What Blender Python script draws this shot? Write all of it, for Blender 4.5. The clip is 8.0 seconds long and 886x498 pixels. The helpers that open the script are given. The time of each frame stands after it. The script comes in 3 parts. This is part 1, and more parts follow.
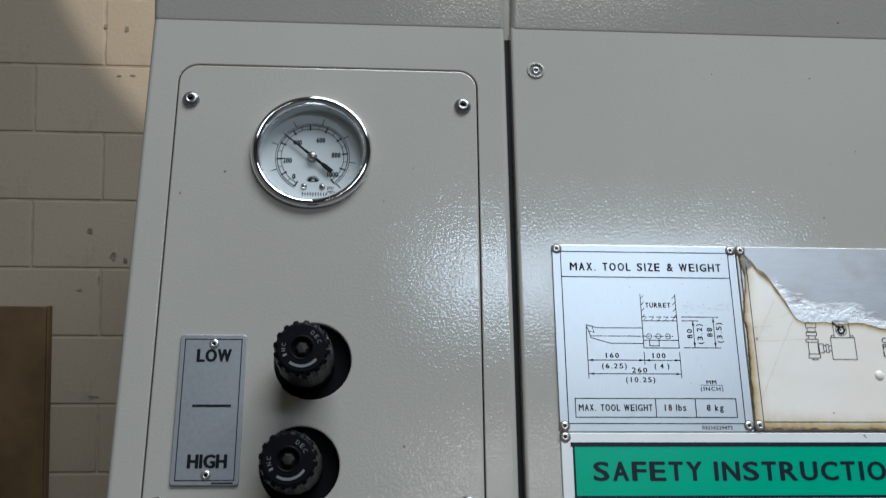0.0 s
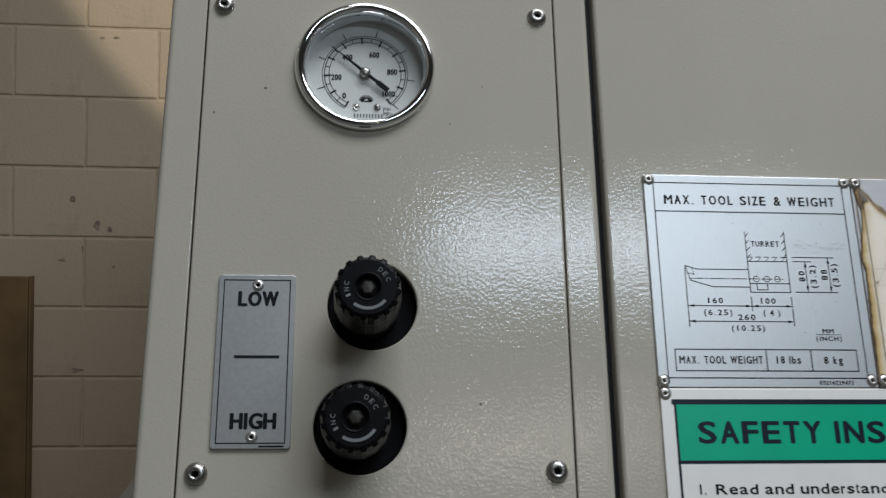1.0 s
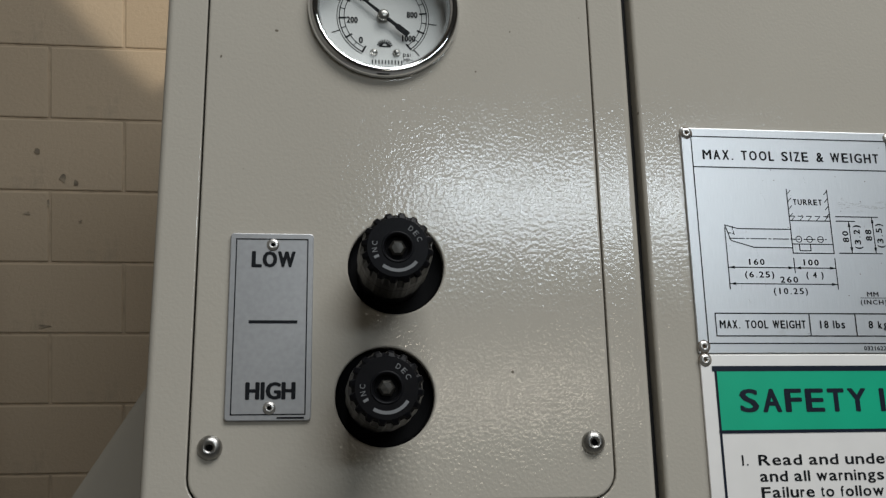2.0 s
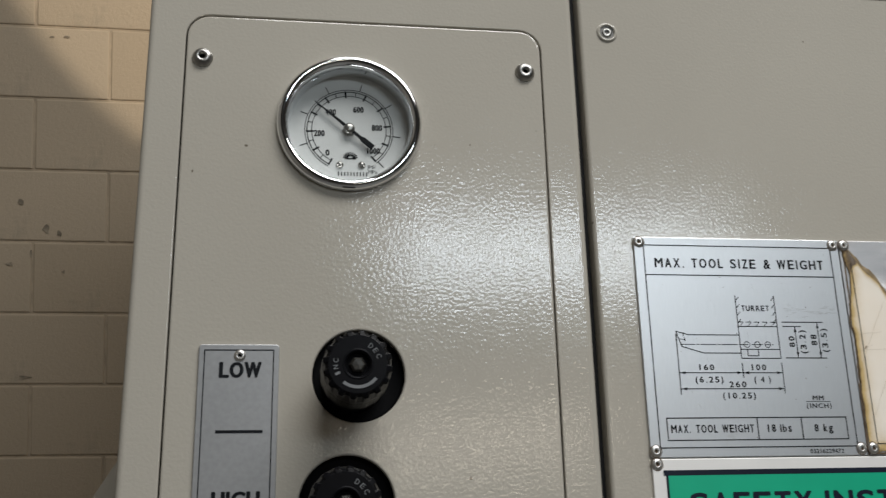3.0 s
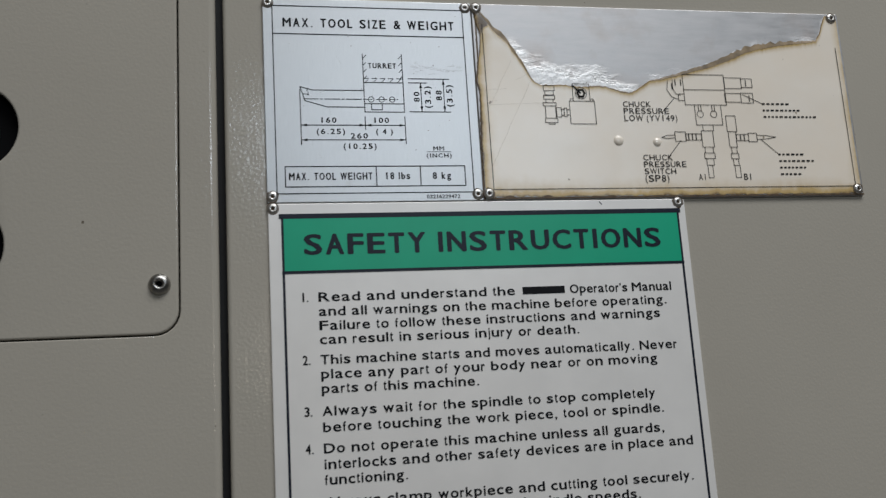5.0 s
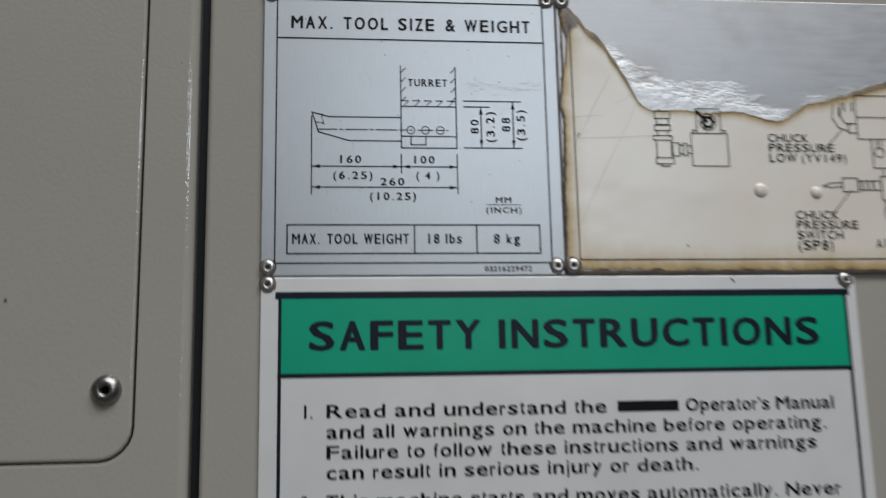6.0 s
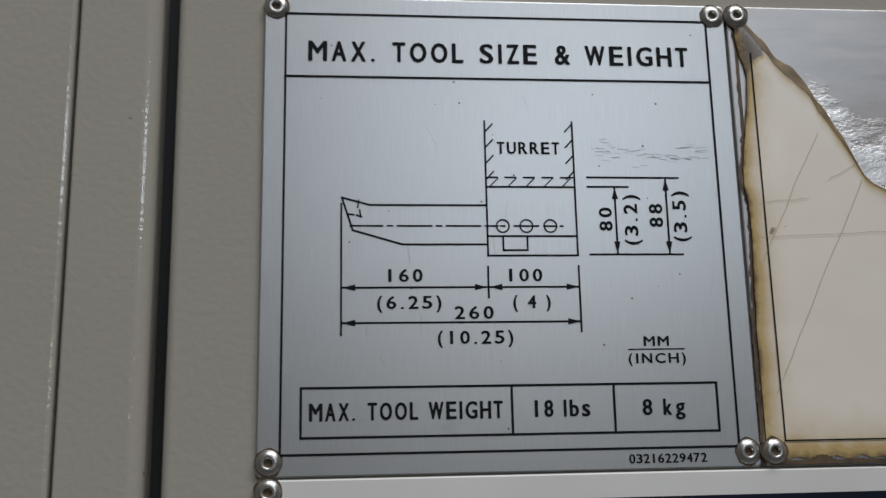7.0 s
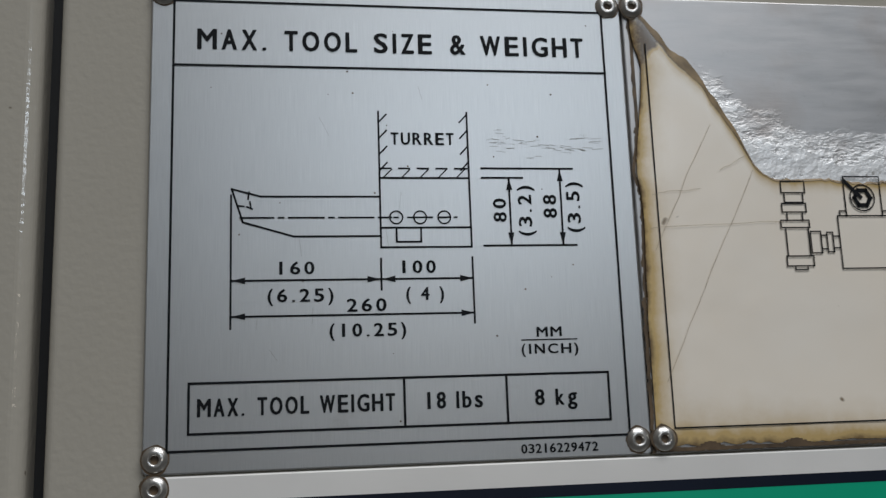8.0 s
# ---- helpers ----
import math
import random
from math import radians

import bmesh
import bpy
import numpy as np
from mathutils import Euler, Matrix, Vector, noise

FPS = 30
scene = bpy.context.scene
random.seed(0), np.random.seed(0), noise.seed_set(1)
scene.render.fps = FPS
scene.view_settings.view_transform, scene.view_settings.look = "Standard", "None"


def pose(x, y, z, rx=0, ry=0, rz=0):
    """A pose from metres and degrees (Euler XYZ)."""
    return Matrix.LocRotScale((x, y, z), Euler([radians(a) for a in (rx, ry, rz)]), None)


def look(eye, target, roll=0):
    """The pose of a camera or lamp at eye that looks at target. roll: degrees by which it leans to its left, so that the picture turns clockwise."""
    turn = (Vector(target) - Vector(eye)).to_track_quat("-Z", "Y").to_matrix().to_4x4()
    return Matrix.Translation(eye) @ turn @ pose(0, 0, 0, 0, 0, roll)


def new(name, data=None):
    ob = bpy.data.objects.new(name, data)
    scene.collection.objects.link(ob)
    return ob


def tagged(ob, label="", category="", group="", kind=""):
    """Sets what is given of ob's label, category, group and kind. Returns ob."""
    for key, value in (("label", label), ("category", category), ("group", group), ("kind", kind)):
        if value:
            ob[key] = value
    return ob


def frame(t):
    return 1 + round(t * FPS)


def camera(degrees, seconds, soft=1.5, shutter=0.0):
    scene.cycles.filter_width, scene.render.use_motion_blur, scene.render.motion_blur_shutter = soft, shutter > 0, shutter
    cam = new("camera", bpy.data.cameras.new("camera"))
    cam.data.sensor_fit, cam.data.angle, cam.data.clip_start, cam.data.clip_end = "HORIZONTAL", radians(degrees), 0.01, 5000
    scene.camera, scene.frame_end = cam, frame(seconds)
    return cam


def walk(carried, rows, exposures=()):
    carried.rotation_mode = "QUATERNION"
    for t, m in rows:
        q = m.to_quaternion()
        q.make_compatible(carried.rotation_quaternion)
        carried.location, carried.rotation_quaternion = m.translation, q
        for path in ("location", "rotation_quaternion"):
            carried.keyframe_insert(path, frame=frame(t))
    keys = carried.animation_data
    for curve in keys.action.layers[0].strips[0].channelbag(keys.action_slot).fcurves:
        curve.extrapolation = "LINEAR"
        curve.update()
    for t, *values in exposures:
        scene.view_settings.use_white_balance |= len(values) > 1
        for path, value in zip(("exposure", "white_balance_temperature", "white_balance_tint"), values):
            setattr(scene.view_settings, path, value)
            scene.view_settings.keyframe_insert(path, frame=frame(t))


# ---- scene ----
LEAN = 17.0  # degrees by which the machine's front leans back
BASE = pose(0, 0, 1.3, -LEAN)  # frame of the front: x right, y inwards, z up along the sheet
cam = camera(50.5, 8.0, soft=1.35, shutter=0.3)
ROWS = [
    (0, -0.0908, -0.4655, -0.0619, -3.8328, 18.2506, -0.4545),
    (0.5, -0.1053, -0.4541, -0.0708, -4.7680, 17.1471, -0.7354),
    (1, -0.1299, -0.3941, -0.0615, -5.1239, 16.8211, -0.6688),
    (1.2, -0.1341, -0.3816, -0.0549, -5.0039, 15.6300, -0.4965),
    (2.3, -0.1553, -0.3654, -0.0529, -7.7137, 14.0199, -1.1720),
    (2.5, -0.1508, -0.3715, -0.0483, -7.1172, 15.5282, -1.1077),
    (3, -0.1445, -0.3899, -0.0288, -8.1351, 16.4957, -1.2928),
    (3.5, -0.1038, -0.4035, -0.0484, -8.8064, 16.8887, -1.9363),
    (4, -0.0733, -0.4088, -0.0628, -11.2415, 15.9941, -2.7154),
    (4.5, -0.0418, -0.4082, -0.1028, -12.2648, 13.5627, -3.5617),
    (4.7, -0.0285, -0.4152, -0.1079, -12.2079, 10.6738, -3.6330),
    (5.8, 0.0231, -0.3288, -0.0835, -7.7761, 13.0160, -1.8905),
    (6, 0.0240, -0.2989, -0.0488, -6.1147, 10.3468, -1.1965),
    (6.5, 0.0176, -0.2232, -0.0191, -3.9296, 12.7719, -0.5516),
    (7, 0.0165, -0.1846, 0.0033, -5.3838, 11.5863, -1.1381),
    (7.5, 0.0214, -0.1799, 0.0042, -8.3515, 10.8475, -2.0744),
    (8, 0.0270, -0.1850, 0.0048, -8.7561, 10.5028, -2.0654),
]
EXPOSURES = [(0.0, 0.05, 5600, 9), (1.0, -0.1, 6050, 11), (2.5, 0.05, 6400, 12), (3.5, 0.06, 6450, 13), (4.5, -0.34, 6350, 13), (6.0, -0.5, 6150, 13), (7.0, -0.6, 6250, 14), (8.0, -0.58, 6250, 13)]
walk(cam, [(t, BASE @ pose(x, y, z, 90 + pitch, 0, yaw) @ pose(0, 0, 0, 0, 0, roll)) for t, x, y, z, yaw, pitch, roll in ROWS], EXPOSURES)

# ---- light ----
world = bpy.data.worlds.new("world")
world.use_nodes = True
scene.world = world
world.node_tree.nodes["Background"].inputs[0].default_value = (0.8, 0.9, 1.0, 1)
world.node_tree.nodes["Background"].inputs[1].default_value = 0.2


def lamp(name, eye, target, sx, sy, watts, colour):
    data = bpy.data.lights.new(name, "AREA")
    data.shape, data.size, data.size_y, data.energy, data.color = "RECTANGLE", sx, sy, watts, colour
    ob = new(name, data)
    ob.matrix_world = look(eye, target)
    return ob


NEUTRAL, WARM = (0.97, 0.985, 0.955), (1.0, 0.90, 0.72)
lamp("ceiling_lamp", (0.9, -0.8, 4.3), (0.9, -0.8, 0.0), 2.6, 1.2, 113, NEUTRAL)
lamp("strip_lamp", (0.50, -1.62, 2.47), (0.50, 0.0, 1.35), 0.9, 0.18, 6.6, (0.83, 0.94, 1.0))
lamp("hanging_lamp", (0.55, -3.25, 2.6), (0.0, -1.0, 0.9), 1.0, 0.10, 2.8, WARM)
# unseen spot, added so its cone edge draws the diagonal light on the wall
spot = bpy.data.lights.new("added_wall_spot", "SPOT")
spot.energy, spot.color, spot.spot_size, spot.spot_blend, spot.shadow_soft_size = 135, (1.0, 0.87, 0.67), radians(71), 0.04, 0.03
lamp_ob = new("added_wall_spot", spot)
lamp_ob.matrix_world = look((0.338, 0.17, 2.90), (0.338, 2.4, 2.90))


# ---- materials ----
def material(name):
    m = bpy.data.materials.new(name)
    m.use_nodes = True
    n = m.node_tree.nodes
    return m, n, m.node_tree.links, n["Principled BSDF"]


def noise_node(n, l, scale, detail=4.0, rough=0.55, stretch=None):
    co = n.new("ShaderNodeTexCoord")
    t = n.new("ShaderNodeTexNoise")
    t.inputs["Scale"].default_value, t.inputs["Detail"].default_value, t.inputs["Roughness"].default_value = scale, detail, rough
    if stretch:
        mp = n.new("ShaderNodeMapping")
        mp.inputs["Scale"].default_value = stretch
        l.new(co.outputs["Object"], mp.inputs[0])
        l.new(mp.outputs[0], t.inputs["Vector"])
    else:
        l.new(co.outputs["Object"], t.inputs["Vector"])
    return t.outputs["Fac"]


def ramp(n, l, fac, stops):
    r = n.new("ShaderNodeValToRGB")
    e = r.color_ramp.elements
    while len(e) < len(stops):
        e.new(0.5)
    for k, (at, c) in zip(e, stops):
        k.position, k.color = at, (*c, 1) if len(c) == 3 else c
    l.new(fac, r.inputs[0])
    return r.outputs[0]


def grey(v):
    return (v, v, v)


def mixed(n, l, fac, a, b, mode="MIX"):
    m = n.new("ShaderNodeMix")
    m.data_type, m.blend_type = "RGBA", mode
    for sock, val in ((m.inputs[0], fac), (m.inputs[6], a), (m.inputs[7], b)):
        if isinstance(val, (int, float)):
            sock.default_value = val
        elif isinstance(val, tuple):
            sock.default_value = (*val, 1)
        else:
            l.new(val, sock)
    return m.outputs[2]


def bumped(n, l, p, height, strength, distance):
    b = n.new("ShaderNodeBump")
    b.inputs["Strength"].default_value, b.inputs["Distance"].default_value = strength, distance
    l.new(height, b.inputs["Height"])
    l.new(b.outputs[0], p.inputs["Normal"])


def plain(name, colour, rough=0.5, metal=0.0, vary=0.15, scale=60.0, bump=0.0, gloss=0.5):
    m, n, l, p = material(name)
    p.inputs["Specular IOR Level"].default_value = gloss
    f = noise_node(n, l, scale)
    lo, hi = tuple(c * (1 - vary) for c in colour), tuple(min(1, c * (1 + vary)) for c in colour)
    l.new(ramp(n, l, f, [(0.3, lo), (0.7, hi)]), p.inputs["Base Color"])
    p.inputs["Roughness"].default_value, p.inputs["Metallic"].default_value = rough, metal
    if bump:
        bumped(n, l, p, noise_node(n, l, scale * 6), bump, 0.0002)
    return m


def paint_material():
    m, n, l, p = material("machine_paint")
    broad = noise_node(n, l, 7.0, 3)
    c = ramp(n, l, broad, [(0.3, (0.425, 0.394, 0.338)), (0.7, (0.455, 0.424, 0.364))])
    specks = noise_node(n, l, 260.0, 1)
    c = mixed(n, l, ramp(n, l, specks, [(0.79, grey(0)), (0.81, grey(1))]), c, (0.16, 0.14, 0.11))
    l.new(c, p.inputs["Base Color"])
    l.new(ramp(n, l, noise_node(n, l, 25.0), [(0.3, grey(0.085)), (0.7, grey(0.12))]), p.inputs["Roughness"])
    bumped(n, l, p, noise_node(n, l, 700.0, 1.5, 0.45), 0.30, 0.00028)
    return m


def aluminium_material():
    m, n, l, p = material("brushed_aluminium")
    grain = noise_node(n, l, 90.0, 5, 0.6, (120.0, 120.0, 1.5))
    c = ramp(n, l, grain, [(0.25, (0.49, 0.50, 0.51)), (0.75, (0.61, 0.62, 0.625))])
    dirt = noise_node(n, l, 46.0, 6, 0.7)
    c = mixed(n, l, ramp(n, l, dirt, [(0.66, grey(0)), (0.78, grey(0.35))]), c, (0.34, 0.33, 0.30))
    l.new(c, p.inputs["Base Color"])
    p.inputs["Metallic"].default_value = 0.88
    l.new(ramp(n, l, grain, [(0.2, grey(0.36)), (0.8, grey(0.46))]), p.inputs["Roughness"])
    bumped(n, l, p, grain, 0.08, 0.0002)
    return m


def bare_metal_material():
    """Bare aluminium, faintly streaked, crinkled along the tear with a bright highlight put into the colour."""
    m, n, l, p = material("bare_torn_aluminium")
    streak = noise_node(n, l, 60.0, 5, 0.6, (1.0, 1.0, 5.0))
    cloud = noise_node(n, l, 26.0, 5, 0.6)
    c = ramp(n, l, streak, [(0.3, (0.45, 0.445, 0.445)), (0.7, (0.52, 0.51, 0.51))])
    c = mixed(n, l, ramp(n, l, cloud, [(0.52, grey(0)), (0.72, grey(0.55))]), c, (0.36, 0.29, 0.25))
    at = n.new("ShaderNodeAttribute")
    at.attribute_name = "crinkle_highlight"
    mul = n.new("ShaderNodeMath")
    mul.operation = "MULTIPLY"
    l.new(at.outputs["Fac"], mul.inputs[0])
    l.new(ramp(n, l, noise_node(n, l, 70.0, 6, 0.7, (1.0, 1.0, 2.2)), [(0.3, grey(0.25)), (0.62, grey(1.3))]), mul.inputs[1])
    skin = ramp(n, l, mul.outputs[0], [(0.25, grey(0)), (0.55, grey(1))])
    c = mixed(n, l, skin, c, (0.84, 0.84, 0.84))
    fine = noise_node(n, l, 420.0, 5, 0.7)
    pits = n.new("ShaderNodeMath")
    pits.operation = "MULTIPLY"
    l.new(ramp(n, l, fine, [(0.60, grey(0)), (0.68, grey(0.8))]), pits.inputs[0])
    l.new(at.outputs["Fac"], pits.inputs[1])
    c = mixed(n, l, pits.outputs[0], c, (0.16, 0.14, 0.11))
    l.new(c, p.inputs["Base Color"])
    l.new(ramp(n, l, mul.outputs[0], [(0.2, grey(0.90)), (0.7, grey(0.35))]), p.inputs["Metallic"])
    l.new(ramp(n, l, streak, [(0.3, grey(0.40)), (0.7, grey(0.54))]), p.inputs["Roughness"])
    crinkle = n.new("ShaderNodeMath")
    crinkle.operation = "MULTIPLY_ADD"
    l.new(skin, crinkle.inputs[0])
    l.new(noise_node(n, l, 330.0, 4, 0.6), crinkle.inputs[1])
    low = n.new("ShaderNodeMath")
    low.operation = "MULTIPLY"
    low.inputs[1].default_value = 0.12
    l.new(streak, low.inputs[0])
    l.new(low.outputs[0], crinkle.inputs[2])
    bumped(n, l, p, crinkle.outputs[0], 0.55, 0.0009)
    return m


def film_material():
    """Yellowed glossy laminate: browner towards its torn, oily rim."""
    m, n, l, p = material("yellowed_laminate")
    blotch = noise_node(n, l, 24.0, 5, 0.6)
    c = ramp(n, l, blotch, [(0.3, (0.92, 0.82, 0.69)), (0.7, (0.94, 0.87, 0.77))])
    at = n.new("ShaderNodeAttribute")
    at.attribute_name = "stain"
    edge = n.new("ShaderNodeMath")
    edge.operation = "MULTIPLY"
    l.new(at.outputs["Fac"], edge.inputs[0])
    l.new(ramp(n, l, noise_node(n, l, 70.0, 5, 0.7), [(0.25, grey(0.45)), (0.7, grey(1.2))]), edge.inputs[1])
    c = mixed(n, l, ramp(n, l, edge.outputs[0], [(0.08, grey(0)), (0.55, grey(1))]), c, (0.60, 0.43, 0.19))
    c = mixed(n, l, ramp(n, l, edge.outputs[0], [(0.62, grey(0)), (0.92, grey(1))]), c, (0.13, 0.085, 0.045))
    specks = noise_node(n, l, 210.0, 1)
    c = mixed(n, l, ramp(n, l, specks, [(0.77, grey(0)), (0.80, grey(1))]), c, (0.18, 0.12, 0.06))
    l.new(c, p.inputs["Base Color"])
    p.inputs["Roughness"].default_value = 0.27
    p.inputs["Specular IOR Level"].default_value = 0.75
    bumped(n, l, p, noise_node(n, l, 32.0, 3, 0.5), 0.25, 0.002)
    return m


def block_material():
    m, n, l, p = material("painted_block")
    info = n.new("ShaderNodeObjectInfo")
    c = ramp(n, l, info.outputs["Random"], [(0.0, (0.47, 0.38, 0.272)), (1.0, (0.52, 0.425, 0.31))])
    stain = noise_node(n, l, 5.0, 6, 0.65)
    c = mixed(n, l, ramp(n, l, stain, [(0.60, grey(0)), (0.72, grey(0.55))]), c, (0.34, 0.29, 0.22))
    l.new(c, p.inputs["Base Color"])
    p.inputs["Roughness"].default_value = 0.7
    bumped(n, l, p, noise_node(n, l, 90.0, 6, 0.7), 0.5, 0.004)
    return m


PAINT = paint_material()
ALU = aluminium_material()
BARE = bare_metal_material()
FILM = film_material()
BLOCK = block_material()
MORTAR = plain("mortar", (0.46, 0.375, 0.275), 0.9, vary=0.2, scale=20, bump=0.5)
SATIN = plain("grey_satin_aluminium", (0.37, 0.372, 0.375), 0.42, 0.55, vary=0.06, scale=500)
KNOB_INK = plain("worn_white_ink", (0.16, 0.165, 0.17), 0.5)
INK = plain("black_ink", (0.010, 0.011, 0.013), 0.6, gloss=0.1)
NAVY = plain("black_enamel", (0.010, 0.014, 0.026), 0.35, gloss=0.2)
GREEN = plain("green_enamel", (0.008, 0.40, 0.225), 0.34, vary=0.06, scale=30, gloss=0.3)
SIGN_WHITE = plain("satin_sign_face", (0.84, 0.82, 0.79), 0.36, 0.1, vary=0.04, scale=40)
CHROME = plain("chrome", (0.80, 0.81, 0.82), 0.07, 1.0, vary=0.03)
STEEL = plain("steel", (0.36, 0.35, 0.33), 0.34, 1.0, vary=0.2, scale=300)
RIVET_METAL = plain("rivet_metal", (0.62, 0.60, 0.57), 0.33, 0.9, vary=0.2, scale=400)
PLASTIC = plain("black_plastic", (0.004, 0.004, 0.005), 0.36, vary=0.2, scale=200, bump=0.1, gloss=0.09)
# near-black, stands in for the shade inside holes, sockets and grooves
DARK = plain("hole_shade", (0.004, 0.004, 0.0045), 0.9, gloss=0.1)
GAP_BLACK = plain("gap_shade_black", (0.01, 0.01, 0.011), 0.7)
DIAL = plain("dial_white", (0.66, 0.665, 0.65), 0.4, vary=0.02)
SHADE_STEEL = plain("shaded_recess_steel", (0.13, 0.125, 0.115), 0.45, 0.4)
SCUFF = plain("scuffed_metal", (0.33, 0.325, 0.31), 0.55, 0.6)
BRASS = plain("dull_brass", (0.032, 0.030, 0.026), 0.35, 0.5)
STAIN = plain("dark_scuff", (0.28, 0.235, 0.175), 0.8, vary=0.5, scale=40)
CRACK = plain("crack_brown", (0.42, 0.34, 0.23), 0.5)
GRIME = plain("brown_grime", (0.10, 0.065, 0.035), 0.6, vary=0.5, scale=300)
RUST = plain("torn_brown_edge", (0.23, 0.16, 0.08), 0.5, vary=0.45, scale=200)
CONCRETE = plain("concrete", (0.17, 0.165, 0.155), 0.8, vary=0.2, scale=3, bump=0.3)
WALLPAINT = plain("shop_wall", (0.24, 0.225, 0.20), 0.8, vary=0.1, scale=2)
CEILING = plain("ceiling_paint", (0.24, 0.235, 0.225), 0.8, vary=0.1, scale=2)
PLYWOOD = plain("brown_board", (0.17, 0.105, 0.045), 0.55, vary=0.25, scale=8)


def glass_material():
    """A thin clear pane: passes light straight, with a faint mirror gloss."""
    m, n, l, p = material("clear_glass")
    clear, gloss, mix = n.new("ShaderNodeBsdfTransparent"), n.new("ShaderNodeBsdfGlossy"), n.new("ShaderNodeMixShader")
    clear.inputs[0].default_value = (0.95, 0.96, 0.955, 1)
    gloss.inputs["Roughness"].default_value = 0.02
    mix.inputs[0].default_value = 0.06
    l.new(clear.outputs[0], mix.inputs[1])
    l.new(gloss.outputs[0], mix.inputs[2])
    l.new(mix.outputs[0], n["Material Output"].inputs["Surface"])
    n.remove(p)
    return m


GLASS = glass_material()


# ---- mesh helpers (millimetres in the front's frame) ----
MM = 0.001


def to_mesh(name, bm, mat, smooth=False):
    me = bpy.data.meshes.new(name)
    bmesh.ops.recalc_face_normals(bm, faces=bm.faces)
    for f in bm.faces:
        f.smooth = smooth
    bm.to_mesh(me)
    bm.free()
    me.materials.append(mat)
    return me


def part(name, bm, mat, parent, label="", smooth=False):
    ob = new(name, to_mesh(name, bm, mat, smooth))
    ob.parent = parent
    return tagged(ob, label=label)


def thing(name, label, category, m=None, group="", kind=""):
    ob = new(name)
    ob.matrix_world = m if m is not None else BASE
    ob.empty_display_size = 0.02
    return tagged(ob, label, category, group, kind)


def rounded(x0, x1, z0, z1, r, seg=6):
    out = []
    for cx, cz, a0 in ((x1 - r, z1 - r, 0), (x0 + r, z1 - r, 90), (x0 + r, z0 + r, 180), (x1 - r, z0 + r, 270)):
        for k in range(seg + 1):
            a = radians(a0 + 90 * k / seg)
            out.append((cx + r * math.cos(a), cz + r * math.sin(a)))
    return out


def circle(cx, cz, r, seg=40):
    return [(cx + r * math.cos(2 * math.pi * k / seg), cz + r * math.sin(2 * math.pi * k / seg)) for k in range(seg)]


def shifted(loop, d):
    """The loop moved inwards (d > 0) along its own normals; the loop runs anticlockwise."""
    out, n = [], len(loop)
    for i in range(n):
        p, q, r = Vector(loop[i - 1]), Vector(loop[i]), Vector(loop[(i + 1) % n])
        a, b = (q - p), (r - q)
        na, nb = Vector((-a.y, a.x)), Vector((-b.y, b.x))
        nn = (na.normalized() if na.length > 1e-9 else nb.normalized()) + (nb.normalized() if nb.length > 1e-9 else na.normalized())
        nn.normalize()
        out.append((q.x + nn.x * d, q.y + nn.y * d))
    return out


def slab(outer, holes=(), front=0.0, back=2.0, round_=0.5, steps=2, bm=None, inner=None):
    """A sheet with rounded rims and holes, its face at y = front (towards the viewer is negative)."""
    bm = bm or bmesh.new()
    edges = []
    for loop, sign in [(outer, 1)] + [(h, -1) for h in holes]:
        rings, rim = [], round_ if sign > 0 or inner is None else inner
        for k in range(steps + 1):
            a = math.pi / 2 * k / steps
            rings.append((rim * (1 - math.sin(a)), front + rim * (1 - math.cos(a))))
        rings.append((0.0, back))
        made = []
        for d, y in rings:
            pts = shifted(loop, sign * d) if d > 1e-6 else loop
            made.append([bm.verts.new((x * MM, y * MM, z * MM)) for x, z in pts])
        n = len(loop)
        for a, b in zip(made, made[1:]):
            for i in range(n):
                bm.faces.new((a[i], a[(i + 1) % n], b[(i + 1) % n], b[i]))
        edges += [bm.edges.get((made[0][i], made[0][(i + 1) % n])) for i in range(n)]
    bmesh.ops.triangle_fill(bm, use_beauty=True, edges=edges)
    return bm


def turned(profile, cx, cz, seg=48, bm=None, notch=None):
    """A body of revolution about the y axis; profile: (radius, y) from the front's middle outwards and back."""
    bm = bm or bmesh.new()
    rings = []
    for r, y in profile:
        if r < 1e-6:
            rings.append([bm.verts.new((cx * MM, y * MM, cz * MM))])
        else:
            ring = []
            for k in range(seg):
                a = 2 * math.pi * k / seg
                rr = r * (notch(k, y) if notch else 1.0)
                ring.append(bm.verts.new(((cx + rr * math.cos(a)) * MM, y * MM, (cz + rr * math.sin(a)) * MM)))
            rings.append(ring)
    for a, b in zip(rings, rings[1:]):
        for i in range(seg):
            j = (i + 1) % seg
            if len(a) == 1:
                bm.faces.new((a[0], b[i], b[j]))
            elif len(b) == 1:
                bm.faces.new((a[i], a[j], b[0]))
            else:
                bm.faces.new((a[i], a[j], b[j], b[i]))
    return bm


def stroke(pts, w, y, bm=None, closed=False):
    """A printed line of width w along the points, at depth y."""
    bm = bm or bmesh.new()
    pts = [Vector(p) for p in pts]
    segs = list(zip(pts, pts[1:])) + ([(pts[-1], pts[0])] if closed else [])
    for a, b in segs:
        d = b - a
        if d.length < 1e-6:
            continue
        d.normalize()
        s, e = Vector((-d.y, d.x)) * w / 2, d * w / 2
        q = [a - e + s, a - e - s, b + e - s, b + e + s]
        bm.faces.new([bm.verts.new((v.x * MM, y * MM, v.y * MM)) for v in q])
    return bm


def fill(pts, y, bm=None):
    bm = bm or bmesh.new()
    bm.faces.new([bm.verts.new((x * MM, y * MM, z * MM)) for x, z in pts])
    return bm


